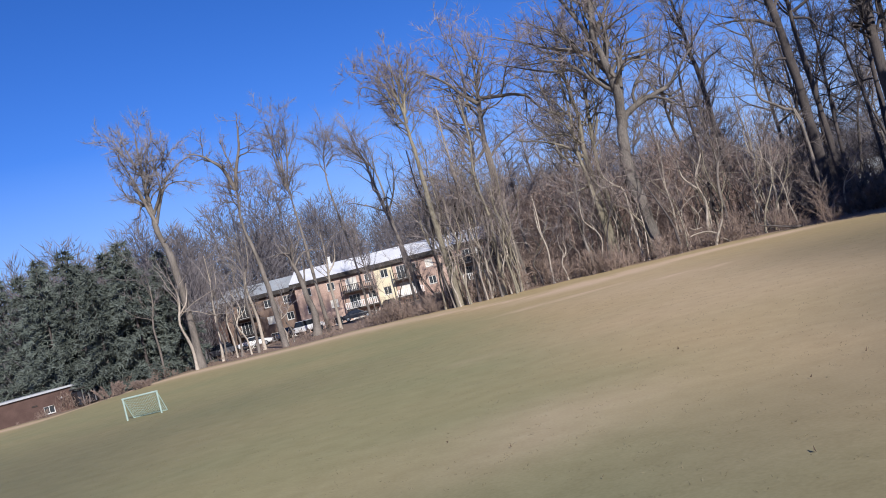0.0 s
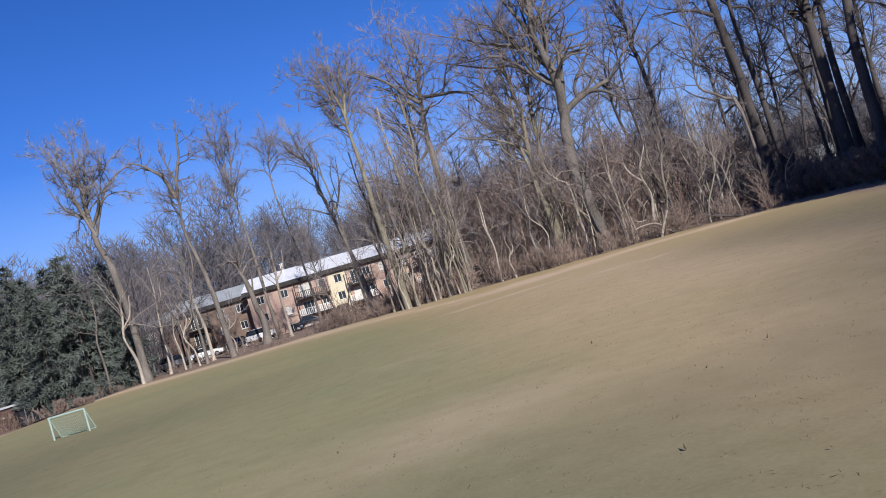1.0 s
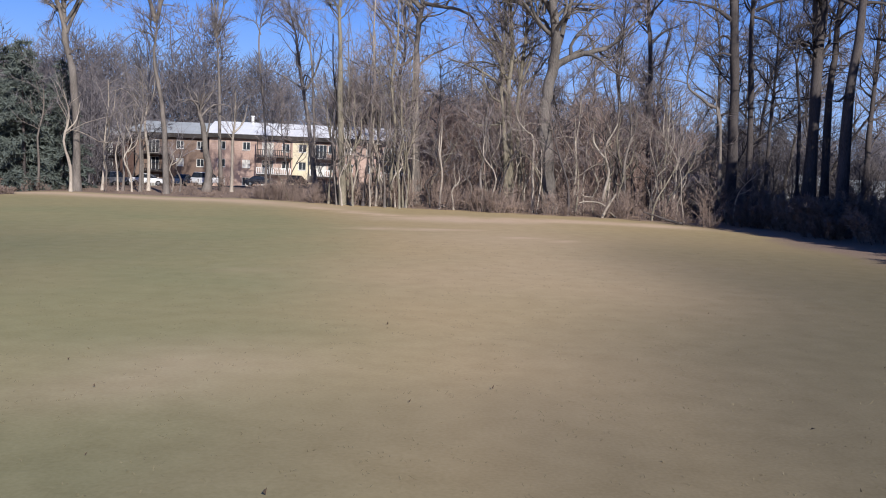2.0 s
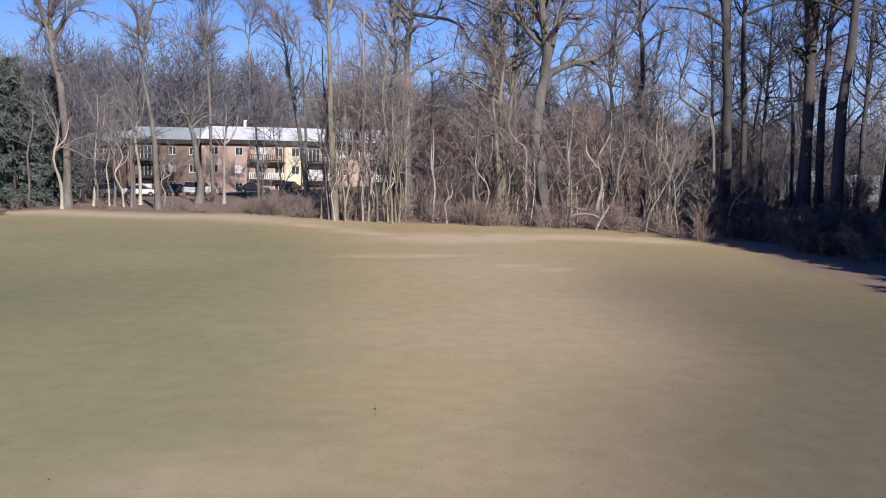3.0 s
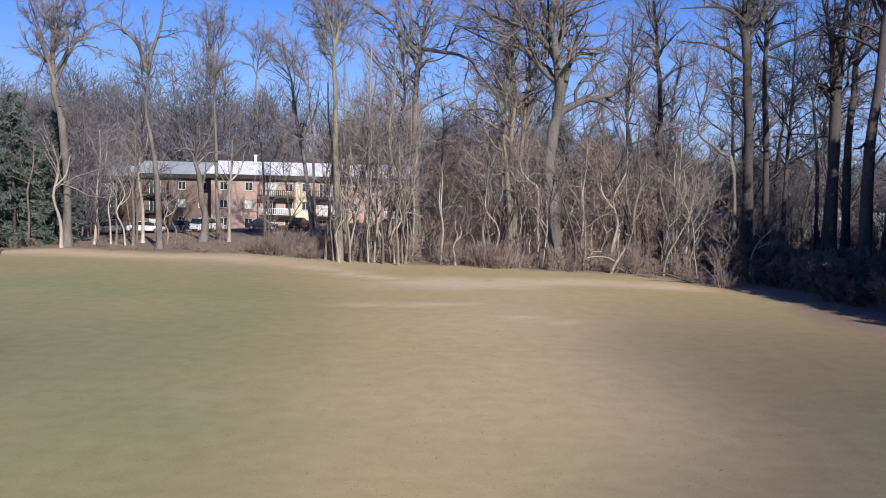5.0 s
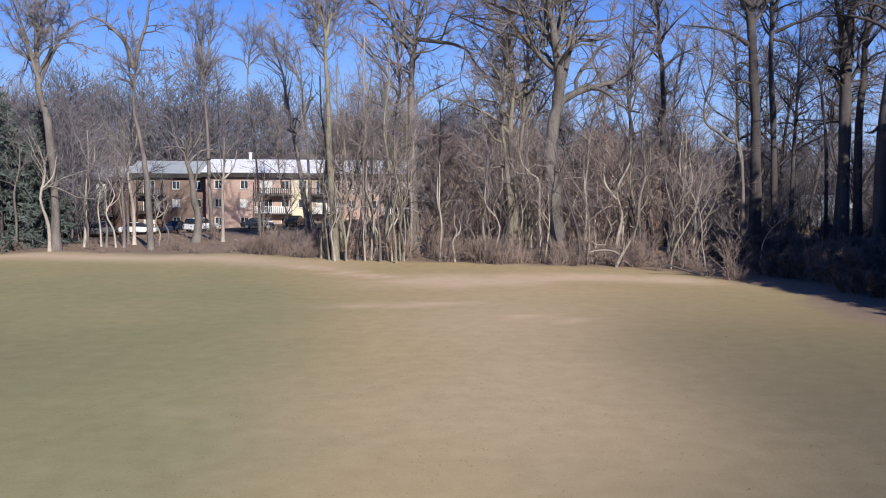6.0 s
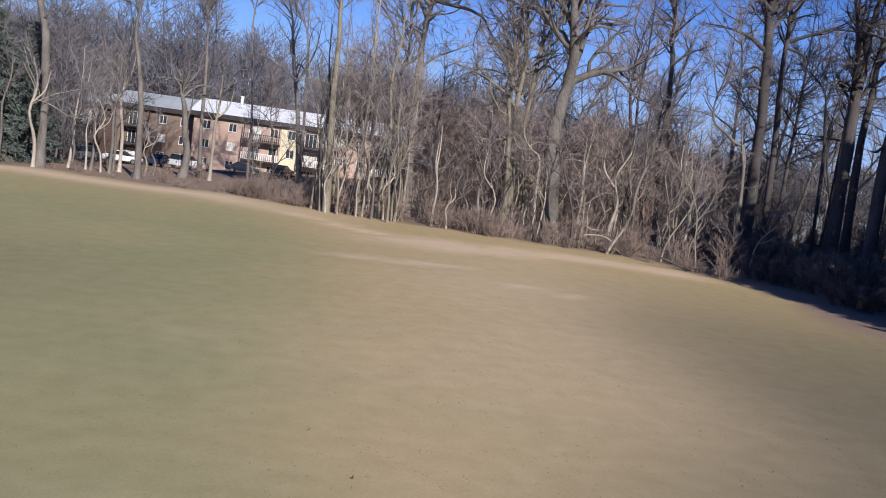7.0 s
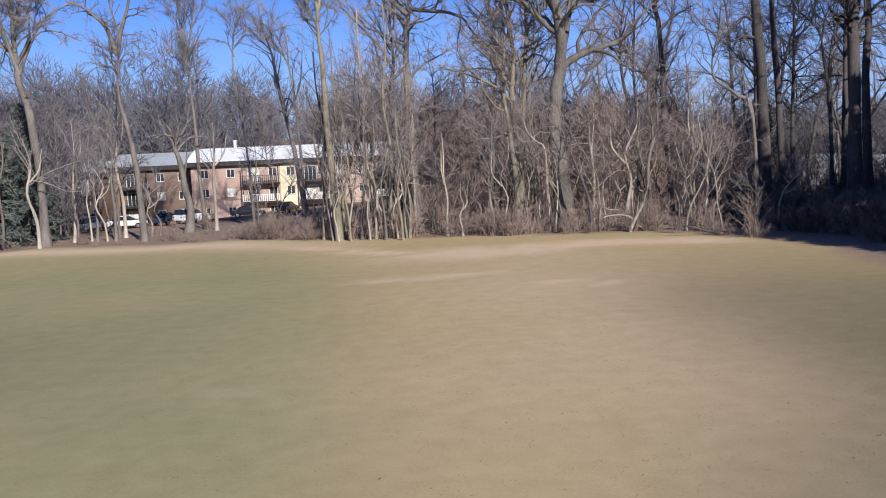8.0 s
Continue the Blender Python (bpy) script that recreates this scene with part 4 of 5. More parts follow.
# A darkened twig colour stands in for the shade over this undergrowth.
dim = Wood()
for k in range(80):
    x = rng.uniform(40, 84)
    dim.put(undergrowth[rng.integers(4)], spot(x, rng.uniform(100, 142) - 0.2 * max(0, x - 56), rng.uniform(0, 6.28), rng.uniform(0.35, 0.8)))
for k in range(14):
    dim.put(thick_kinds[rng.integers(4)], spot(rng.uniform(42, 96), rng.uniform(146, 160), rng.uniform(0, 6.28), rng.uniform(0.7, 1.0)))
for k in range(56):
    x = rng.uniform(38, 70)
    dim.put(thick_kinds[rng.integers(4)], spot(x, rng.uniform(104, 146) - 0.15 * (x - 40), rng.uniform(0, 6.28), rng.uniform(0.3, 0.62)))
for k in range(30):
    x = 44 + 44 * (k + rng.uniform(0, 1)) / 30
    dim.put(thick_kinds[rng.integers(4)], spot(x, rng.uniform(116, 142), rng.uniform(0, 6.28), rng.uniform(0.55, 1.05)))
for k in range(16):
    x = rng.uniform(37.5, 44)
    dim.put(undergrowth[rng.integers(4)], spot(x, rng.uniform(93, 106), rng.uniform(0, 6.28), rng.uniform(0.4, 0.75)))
tagged(new("shaded_undergrowth", dim.mesh("shaded_undergrowth", TWIG_SHADED)), "dense bare undergrowth with the wood's shade in its colour", "undergrowth", kind="stuff")
kinds = [shrub(300 + k, 3.0 + 0.8 * k, 13, 44) for k in range(4)]
brush = Wood()
for k in range(380):
    p, n = edge_point((k + rng.uniform(0, 1)) / 380)
    low = k % 2 == 0
    deep = rng.uniform(-0.4, 4.5) if low else rng.uniform(0.2, 17)
    p = p + n * deep
    if p[0] > 36.5 or (p[0] < 1 and k % 4 < 2):
        continue
    size = rng.uniform(0.35, 0.95) * (0.6 if p[0] < 2 else 1.0 if p[0] < 13 else 0.82 + 0.025 * deep) * (rng.uniform(0.25, 0.75) if low else 1)
    brush.put(kinds[rng.integers(4)], spot(p[0], p[1], rng.uniform(0, 6.28), size))
for k in range(84):
    if k % 4 == 0:
        tuft = rng.uniform(0.35, 0.63)
    p, n = edge_point(tuft + rng.normal(0, 0.008))
    p = p + n * rng.uniform(-0.5, 3.2)
    brush.put(kinds[rng.integers(4)], spot(p[0], p[1], rng.uniform(0, 6.28), rng.uniform(0.12, 0.58)))
tagged(new("brush", brush.mesh("brush", BRUSH)), "thicket of bare brown brush along the wood's edge", "brush", kind="stuff")


# ---- evergreens ----
def spruce_meshes(seed, height, width, whorls, needles, mat):
    rng = np.random.default_rng(seed)
    trunk, crown = Wood(), Wood()
    trunk.tube(bend(rng, (0, 0, -0.2), (0, 0, 1), height, 0.01, 0.05, 8), np.linspace(height * 0.013, 0.03, 9), 7)
    for k in range(whorls):
        t = 0.05 + 0.93 * k / whorls
        for j in range(7):
            a = rng.uniform(0, 6.28)
            ln = width * (1 - t) ** 0.8 * rng.uniform(0.6, 1.1) + 0.4
            line = bend(rng, (0, 0, t * height), (math.cos(a), math.sin(a), 0.15), ln, 0.08, -0.12, 4)
            trunk.tube(line[::2], np.linspace(0.05, 0.015, 3), 3)
            fringe(rng, crown, line, max(5, int(needles * ln / width)), 1.1, 0.09, 1.1)
    return trunk.mesh("trunk", BARK_DARK_AND_SHADED), crown.mesh("needles", mat)


SPRUCE = [spruce_meshes(500 + k, 22 + 1.5 * k, 6.6, 27, 120, NEEDLE) for k in range(3)]
for k, (x, y, s) in enumerate(((-33.5, 112, 0.65), (-29.8, 113.5, 0.70), (-37.5, 116, 0.72), (-31.5, 118, 0.72), (-41.5, 117, 0.72), (-27, 116.5, 0.58), (-35, 121, 0.77), (-45.5, 121, 0.72), (-50, 124, 0.70), (-40, 125, 0.77), (-55, 128, 0.70), (-47, 129, 0.77))):
    stand("spruce", "tall dark green spruce with drooping boughs", "conifer", SPRUCE[k % 3], spot(x, y, k * 1.3, s), "spruces by the brick hut", ("trunk", "needles"))
# spruces added out of view beside the field, to shade the right-hand wood
for k, (x, y, s) in enumerate(((50.5, 58, 0.95), (51.5, 66, 1.0), (54, 72, 1.1), (57, 78, 1.1), (60.5, 84, 1.1), (64, 90, 1.1), (68, 97, 1.1), (55, 52, 1.1), (57, 61, 1.15), (59.5, 67, 1.2), (62.5, 73, 1.2), (66, 79, 1.2), (70, 86, 1.2), (63, 58, 1.2), (69, 70, 1.2))):
    stand("spruce", "tall dark green spruce added out of view to cast shade", "conifer", SPRUCE[k % 3], spot(x, y, k * 1.7, s), "spruces of the shaded wood", ("trunk", "needles"))


def evergreen_bush(seed, w, h):
    rng = np.random.default_rng(seed)
    wood, leaves = Wood(), Wood()
    for _ in range(26):
        a = rng.uniform(0, 6.28)
        q = rng.uniform(0, 1) ** 0.5 * w * 0.4
        line = bend(rng, (math.cos(a) * q, math.sin(a) * q, -0.1), (math.cos(a) * 0.5, math.sin(a) * 0.5, 1), h * rng.uniform(0.7, 1.05), 0.12, 0, 4)
        wood.tube(line, np.linspace(0.035, 0.012, 5), 3)
        fringe(rng, leaves, line, 300, 0.42, 0.027, 1.8)
    return wood.mesh("stems", BARK_DARK_AND_SHADED), leaves.mesh("foliage", EVERLEAF)


BUSH = [evergreen_bush(600 + k, 4.6, 2.0 + 0.35 * k) for k in range(3)]
# The three at negative x stand in for dark shade below the spruces.
# Those of size 3 and up are added out of view to cast shade.
for k, (x, y, s) in enumerate(((40.5, 90, 1.0), (43, 87, 1.15), (46, 85, 1.2), (42.5, 80, 0.9), (49, 82, 1.25), (45, 76, 1.0), (52, 88, 1.3), (46.5, 93, 1.2), (42, 97, 1.1), (55, 92, 1.3), (48, 70, 1.0), (52, 75, 1.2), (50, 98, 1.3), (57, 83, 1.3), (-29, 100.8, 0.53), (-25.9, 100.7, 0.45), (-37.7, 117.9, 0.68), (52, 55, 3.0), (51.5, 63, 3.2), (54, 69, 3.4), (58, 75, 3.4), (62, 82, 3.4), (56, 59, 3.4), (61, 67, 3.4), (66, 74, 3.4))):
    stand("evergreen_bush", "dark dense evergreen bush, in shade and for shade", "bush", BUSH[k % 3], spot(x, y, k * 2.1, s), "evergreen bushes", ("stems", "foliage"))


# ---- fallen wood and scattered leaves ----
def fallen(name, label, x, y, turn, pieces, bark):
    wood = Wood()
    rng = np.random.default_rng(int(x * 10))
    for a, b, r in pieces:
        a, b = np.array(a, float), np.array(b, float)
        wood.tube(bend(rng, a, b - a, np.linalg.norm(b - a), 0.12, 0, 6), np.linspace(r, r * 0.5, 7), 7)
    ob = tagged(new(name, wood.mesh(name, bark)), label, "log")
    ob.matrix_world = spot(x, y, turn)


fallen("fallen_tree", "pale broken tree lying with upturned branches", 29.2, 96.3, 0.1, (((-0.2, 0, -0.1), (0.6, 0.2, 2.4), 0.16), ((0.1, 0.1, 1.0), (-1.9, 0.2, 2.6), 0.09), ((0.3, 0.1, 0.5), (2.4, 0.5, 0.45), 0.12), ((-1.0, 0.1, 1.8), (-2.2, 0.1, 1.6), 0.05), ((0.2, 0.1, 0.9), (1.2, -0.3, 2.0), 0.06)), BARK)
# This dark log stands in for a low shadow line on the grass.
fallen("fallen_log", "dark log set for a low shadow line at the grass edge", 33.0, 90.6, 2.9, (((-1.7, 0, 0.09), (1.7, 0.1, 0.1), 0.11),), BARK_DARK_AND_SHADED)
fallen("fallen_log", "thin pale log at the brush's foot", 16.5, 103.5, 0.2, (((-1.8, 0, 0.14), (1.8, 0.2, 0.2), 0.12),), BARK)
leaves = Wood()
q = np.stack([rng.uniform(4, 36, 48), rng.uniform(8, 44, 48)], 1)
a = np.array([(x, y, land(x, y) + 0.03) for x, y in q])
leaves.spikes(a, a + rng.normal(0, 0.05, (48, 3)) * (1, 1, 0.4) + (0, 0, 0.04), rng.uniform(0.01, 0.028, 48))
tagged(new("fallen_leaves", leaves.mesh("fallen_leaves", DEAD_LEAF)), "scattered dark dead leaves on the grass", "leaves", kind="stuff")
grass = Wood()
q = np.stack([rng.uniform(-12, 40, 9000), 8 + 58 * rng.uniform(0, 1, 9000) ** 1.3], 1)
a = np.array([(x, y, land(x, y) - 0.01) for x, y in q]).repeat(3, 0)
a[:, :2] += rng.normal(0, 0.05, (27000, 2))
grass.spikes(a, a + rng.normal(0, 0.035, (27000, 3)) * (1, 1, 0.3) + (0, 0, 0.04), 0.006)
tagged(new("grass_tufts", grass.mesh("grass_tufts", STRAW)), "short tufts of dry winter grass", "grass", kind="stuff")


# ---- houses, cars and the goal ----
def part(name, bm, mat, parent=None, label=""):
    me = bpy.data.meshes.new(name)
    bm.to_mesh(me)
    bm.free()
    me.materials.append(mat)
    ob = new(name, me)
    if parent:
        ob.parent = parent
    return tagged(ob, label)


def box(bm, lo, hi, bevel=0.0):
    made = bmesh.ops.create_cube(bm, size=1)
    for v in made["verts"]:
        v.co = [lo[i] + (v.co[i] + 0.5) * (hi[i] - lo[i]) for i in range(3)]
    if bevel:
        edges = list({e for v in made["verts"] for e in v.link_edges})
        bmesh.ops.bevel(bm, geom=edges, offset=bevel, segments=1, affect="EDGES")
    return bm


def boxed(lo, hi, bevel=0.0):
    return box(bmesh.new(), lo, hi, bevel)


def pipe(bm, a, b, r, sides=8):
    a, b = Vector(a), Vector(b)
    made = bmesh.ops.create_cone(bm, cap_ends=True, segments=sides, radius1=r, radius2=r, depth=(b - a).length)
    m = Matrix.Translation((a + b) / 2) @ (b - a).to_track_quat("Z", "Y").to_matrix().to_4x4()
    bmesh.ops.transform(bm, matrix=m, verts=made["verts"])
    return bm


BRICK = material("pink_brick", (0.35, 0.232, 0.184), (0.57, 0.42, 0.347), 0.9, 0.35, 5, 0.3)
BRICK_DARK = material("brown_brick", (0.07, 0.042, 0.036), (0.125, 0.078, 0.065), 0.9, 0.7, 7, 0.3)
BRICK_TAN = material("tan_brick", (0.135, 0.093, 0.072), (0.25, 0.178, 0.14), 0.9, 0.6, 7, 0.3)
CREAM = material("cream_siding", (0.60, 0.52, 0.36), (0.74, 0.66, 0.48), 0.7, 0.6, 8, 0.1)
WHITE = material("white_paint", (0.70, 0.69, 0.66), (0.84, 0.83, 0.80), 0.5, 2, 20, 0.05)
ROOF_PALE = material("pale_roof", (0.62, 0.62, 0.63), (0.82, 0.82, 0.83), 0.55, 0.4, 6, 0.2)
ROOF_GREY = material("grey_roof", (0.26, 0.28, 0.29), (0.42, 0.44, 0.45), 0.7, 0.4, 6, 0.2)
DARK_TRIM = material("dark_trim", (0.025, 0.022, 0.02), (0.06, 0.05, 0.045), 0.6, 2, 20, 0.1)
SIDING = material("weathered_white_siding", (0.33, 0.34, 0.36), (0.5, 0.51, 0.53), 0.6, 0.6, 8, 0.1)
CONCRETE = material("concrete", (0.30, 0.29, 0.27), (0.46, 0.44, 0.41), 0.9, 1, 15, 0.2)
CURTAIN = material("pale_curtain", (0.55, 0.52, 0.46), (0.75, 0.72, 0.66), 0.9, 3, 20, 0.1)
RUBBER = material("rubber", (0.012, 0.012, 0.012), (0.03, 0.03, 0.03), 0.8, 5, 40, 0.1)
STEEL = material("dull_steel", (0.4, 0.4, 0.4), (0.6, 0.6, 0.6), 0.35, 3, 30, 0.0, metal=1.0)
ASPHALT = material("asphalt", (0.04, 0.04, 0.042), (0.075, 0.073, 0.07), 0.9, 0.5, 30, 0.3)


def glass(name, tint):
    m = material(name, tint, tuple(1.6 * c for c in tint), 0.08, 1, 10, 0.0, spec=0.6)
    return m


GLASS = glass("window_glass", (0.03, 0.035, 0.04))
CAR_GLASS = glass("car_glass", (0.02, 0.024, 0.028))
PAINTS = {k: material(k + "_car_paint", a, b, 0.25, 2, 30, 0.0, spec=0.6) for k, a, b in (("white", (0.72, 0.72, 0.72), (0.82, 0.82, 0.82)), ("black", (0.012, 0.012, 0.015), (0.025, 0.025, 0.03)), ("blue", (0.02, 0.03, 0.06), (0.035, 0.05, 0.09)), ("grey", (0.14, 0.14, 0.15), (0.22, 0.22, 0.23)), ("silver", (0.45, 0.46, 0.47), (0.56, 0.57, 0.58)))}


def wall_mesh(width, z0, z1, holes, thick):
    """A wall from x = 0 to width with rectangular holes (x0, z0, x1, z1) right through it; its face lies at y = 0."""
    bm = bmesh.new()
    xs = sorted({0, width, *(h[0] for h in holes), *(h[2] for h in holes)})
    for xa, xb in zip(xs, xs[1:]):
        cut = sorted((h[1], h[3]) for h in holes if h[0] <= xa + 1e-6 and h[2] >= xb - 1e-6)
        z = z0
        for lo, hi in cut + [(z1, z1)]:
            if lo - z > 1e-3:
                box(bm, (xa, 0, z), (xb, thick, lo))
            z = hi
    return bm


def window(parent, x0, z0, x1, z1, fill, bars=1):
    """A window set into the hole of a wall, 12 cm behind its face; its frame is one welded lattice."""
    t = 0.07
    xs, solid = [x0, x0 + t], [True]
    for k in range(bars):
        xm = x0 + (x1 - x0) * (k + 1) / (bars + 1)
        xs += [xm - 0.03, xm + 0.03]
        solid += [False, True]
    xs += [x1 - t, x1]
    solid += [False, True]
    zs = [z0, z0 + t, z1 - t, z1]
    bm = bmesh.new()
    made = {}

    def corner(i, j, k):
        if (i, j, k) not in made:
            made[i, j, k] = bm.verts.new((xs[i], (0.06, 0.2)[j], zs[k]))
        return made[i, j, k]

    def filled(i, k):
        return 0 <= i < len(solid) and 0 <= k < 3 and (solid[i] or k != 1)

    for i in range(len(solid)):
        for k in range(3):
            if not filled(i, k):
                continue
            bm.faces.new((corner(i, 0, k), corner(i + 1, 0, k), corner(i + 1, 0, k + 1), corner(i, 0, k + 1)))
            bm.faces.new((corner(i, 1, k + 1), corner(i + 1, 1, k + 1), corner(i + 1, 1, k), corner(i, 1, k)))
            for di, dk, (a, b) in ((-1, 0, ((i, k), (i, k + 1))), (1, 0, ((i + 1, k + 1), (i + 1, k))), (0, -1, ((i + 1, k), (i, k))), (0, 1, ((i, k + 1), (i + 1, k + 1)))):
                if not filled(i + di, k + dk):
                    bm.faces.new((corner(a[0], 0, a[1]), corner(b[0], 0, b[1]), corner(b[0], 1, b[1]), corner(a[0], 1, a[1])))
    frame_ob = part("window", bm, WHITE, parent, "white framed window")
    part("pane", boxed((x0 + t, 0.12, z0 + t), (x1 - t, 0.14, z1 - t)), fill, frame_ob)
    part("sill", boxed((x0 - 0.05, -0.08, z0 - 0.08), (x1 + 0.05, 0.1, z0 - 0.005)), CONCRETE, frame_ob)


def balcony(parent, x0, x1, z, railing, deep=1.5):
    slab = part("balcony", boxed((x0, -deep, z - 0.18), (x1, -0.004, z)), DARK_TRIM, parent, "dark balcony slab with a railing")
    bm = bmesh.new()
    for lo, hi in (((x0, -deep, z + 1.0), (x1, -deep + 0.08, z + 1.08)), ((x0, -deep, z + 0.08), (x1, -deep + 0.06, z + 0.14))):
        box(bm, lo, hi)
    part("rail", bm, railing, slab)
    count = int((x1 - x0) / 0.28)
    bar = None
    for k in range(count + 1):
        xm = x0 + 0.03 + (x1 - x0 - 0.06) * k / count
        if bar is None:
            bar = part("bar", boxed((-0.055, -deep + 0.015, z + 0.1), (0.055, -deep + 0.045, z + 1.02)), railing, slab)
            data = bar.data
        else:
            bar = new("bar", data)
            bar.parent = slab
        bar.location.x = xm
    for xm in (x0 + 0.06, x1 - 0.06):
        part("post", boxed((xm - 0.06, -deep + 0.1, z), (xm + 0.06, -deep + 0.22, z + 2.5)), DARK_TRIM, slab)


def apartment_block(x, y, width, z0, eave, ridge, brick, roofing, bays, cream, label, railing, storey=2.75, depth=11.0):
    """A three-storey house front along +x at x, y; bays are the stretches with balconies."""
    house = tagged(new("apartment_block"), label, "building", "apartment blocks behind the trees")
    fall = Matrix.Identity(4)
    fall[2][0] = -0.018  # the row steps down with the street
    house.matrix_world = Matrix.Translation((x, y, 0)) @ fall
    holes, glazed = [], []
    floors = [eave - 0.45 - storey * (k + 1) for k in (2, 1, 0)]
    for fz in floors:
        for a, b in bays:
            holes.append((a + 0.5, fz + 0.05, a + 2.3, fz + 2.15))
            glazed.append((*holes[-1], "door"))
            if b - a > 4:
                holes.append((b - 1.7, fz + 0.8, b - 0.5, fz + 2.1))
                glazed.append((*holes[-1], "win"))
        free, last = [], 0.0
        for a, b in sorted(bays) + [(width, width)]:
            if a - last > 2.6:
                free.append((last, a))
            last = b
        for a, b in free:
            n = max(1, int((b - a) / 3.2))
            for k in range(n):
                xm = a + (b - a) * (k + 0.5) / n
                holes.append((xm - 0.6, fz + 0.85, xm + 0.6, fz + 2.1))
                glazed.append((*holes[-1], "win"))
    part("wall", wall_mesh(width, z0, eave, holes, 0.3), brick, house)
    for k, (lo, hi) in enumerate((((0, 0.304, z0), (0.3, depth, eave)), ((width - 0.3, 0.304, z0), (width, depth, eave)), ((0.304, depth - 0.3, z0), (width - 0.304, depth, eave)))):
        part("wall", boxed(lo, hi), brick, house)
    for a, b in cream:
        strips = [h for h in holes if h[0] < b and h[2] > a]
        bm = wall_mesh(b - a, floors[0] - 0.1, eave - 0.3, [(max(0, h[0] - a), h[1], min(b - a, h[2] - a), h[3]) for h in strips], 0.06)
        bmesh.ops.translate(bm, verts=bm.verts, vec=(a, -0.064, 0))
        part("siding", bm, CREAM, house, "cream painted siding")
    for k, (xa, za, xb, zb, kind) in enumerate(glazed):
        window(house, xa, za, xb, zb, CURTAIN if (k * 7) % 9 < 2 else GLASS, 1 if kind == "win" else 2)
    for a, b in bays:
        for k, fz in enumerate(floors):
            balcony(house, a, b, fz, railing if k < 2 else DARK_TRIM)
    for fz in floors[1:]:
        part("floor_slab", boxed((0.31, 0.31, fz - 0.2), (width - 0.31, depth - 0.31, fz)), CONCRETE, house)
    # roof: two slopes with a dark fascia
    bm = bmesh.new()
    o = 0.6
    pts = [(-o, -o, eave + 0.05), (width + o, -o, eave + 0.05), (width + o, depth / 2, ridge), (-o, depth / 2, ridge), (width + o, depth + o, eave + 0.05), (-o, depth + o, eave + 0.05)]
    up = [bm.verts.new(p) for p in pts]
    low = [bm.verts.new((p[0], p[1], p[2] - 0.16)) for p in pts]
    for q in ((0, 1, 2, 3), (3, 2, 4, 5)):
        bm.faces.new([up[i] for i in q])
        bm.faces.new([low[i] for i in reversed(q)])
    for a, b in ((0, 1), (1, 2), (2, 4), (4, 5), (5, 3), (3, 0)):
        bm.faces.new((up[b], up[a], low[a], low[b]))
    roof = part("roof", bm, roofing, house)
    part("fascia", boxed((-o, -o - 0.06, eave - 0.6), (width + o, -o - 0.004, eave + 0.06)), DARK_TRIM, roof)
    part("soffit", boxed((-o, -o, eave - 0.6), (width + o, -0.07, eave - 0.52)), DARK_TRIM, roof)
    n = int(width / 1.5)
    seam = part("seam", boxed((-0.03, 0, 0.0), (0.03, math.hypot(depth / 2 + o, ridge - eave), 0.05)), roofing, roof)
    slope = math.atan2(ridge - eave - 0.05, depth / 2 + o)
    seam.matrix_basis = Matrix.Translation((0, -o, eave + 0.055)) @ Matrix.Rotation(slope, 4, "X")
    for k in range(1, n):
        s2 = new("seam", seam.data)
        s2.parent = roof
        s2.matrix_basis = Matrix.Translation((width * k / n, -o, eave + 0.055)) @ Matrix.Rotation(slope, 4, "X")
    return house, roof


main, main_roof = apartment_block(-22.3, 160, 32.1, -1.6, 7.4, 9.5, BRICK, ROOF_PALE, [(7.7, 13.0), (16.0, 20.2), (26.6, 31.0)], [(13.0, 16.0)], "three-storey pink brick apartment block with pale roof and balconies", WHITE)
bm = bmesh.new()
pipe(bm, (5.6, 5.0, 9.2), (5.6, 5.0, 10.4), 0.22)
pipe(bm, (5.6, 5.0, 10.4), (5.6, 5.0, 10.55), 0.32)
part("chimney_pipe", bm, WHITE, main_roof, "white chimney pipe")
apartment_block(-35.0, 163.5, 12.0, -2.2, 7.3, 9.3, BRICK_TAN, ROOF_GREY, [(1.5, 5.5)], [], "brown brick apartment block with a grey roof", DARK_TRIM)
# This block's shade is put into its dark brick colour.
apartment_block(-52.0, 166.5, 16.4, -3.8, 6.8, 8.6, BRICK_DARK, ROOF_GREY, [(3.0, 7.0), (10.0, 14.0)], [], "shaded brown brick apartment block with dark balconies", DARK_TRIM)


def lathe(bm, profile, segs, m):
    rings = []
    for r, h in profile:
        rings.append([bm.verts.new(m @ Vector((r * math.cos(a), r * math.sin(a), h))) for a in (k * 2 * math.pi / segs for k in range(segs))])
    for a, b in zip(rings, rings[1:]):
        for k in range(segs):
            bm.faces.new((a[k], a[(k + 1) % segs], b[(k + 1) % segs], b[k]))
    bm.faces.new(rings[-1])
    bm.faces.new(rings[0][::-1])
    return bm


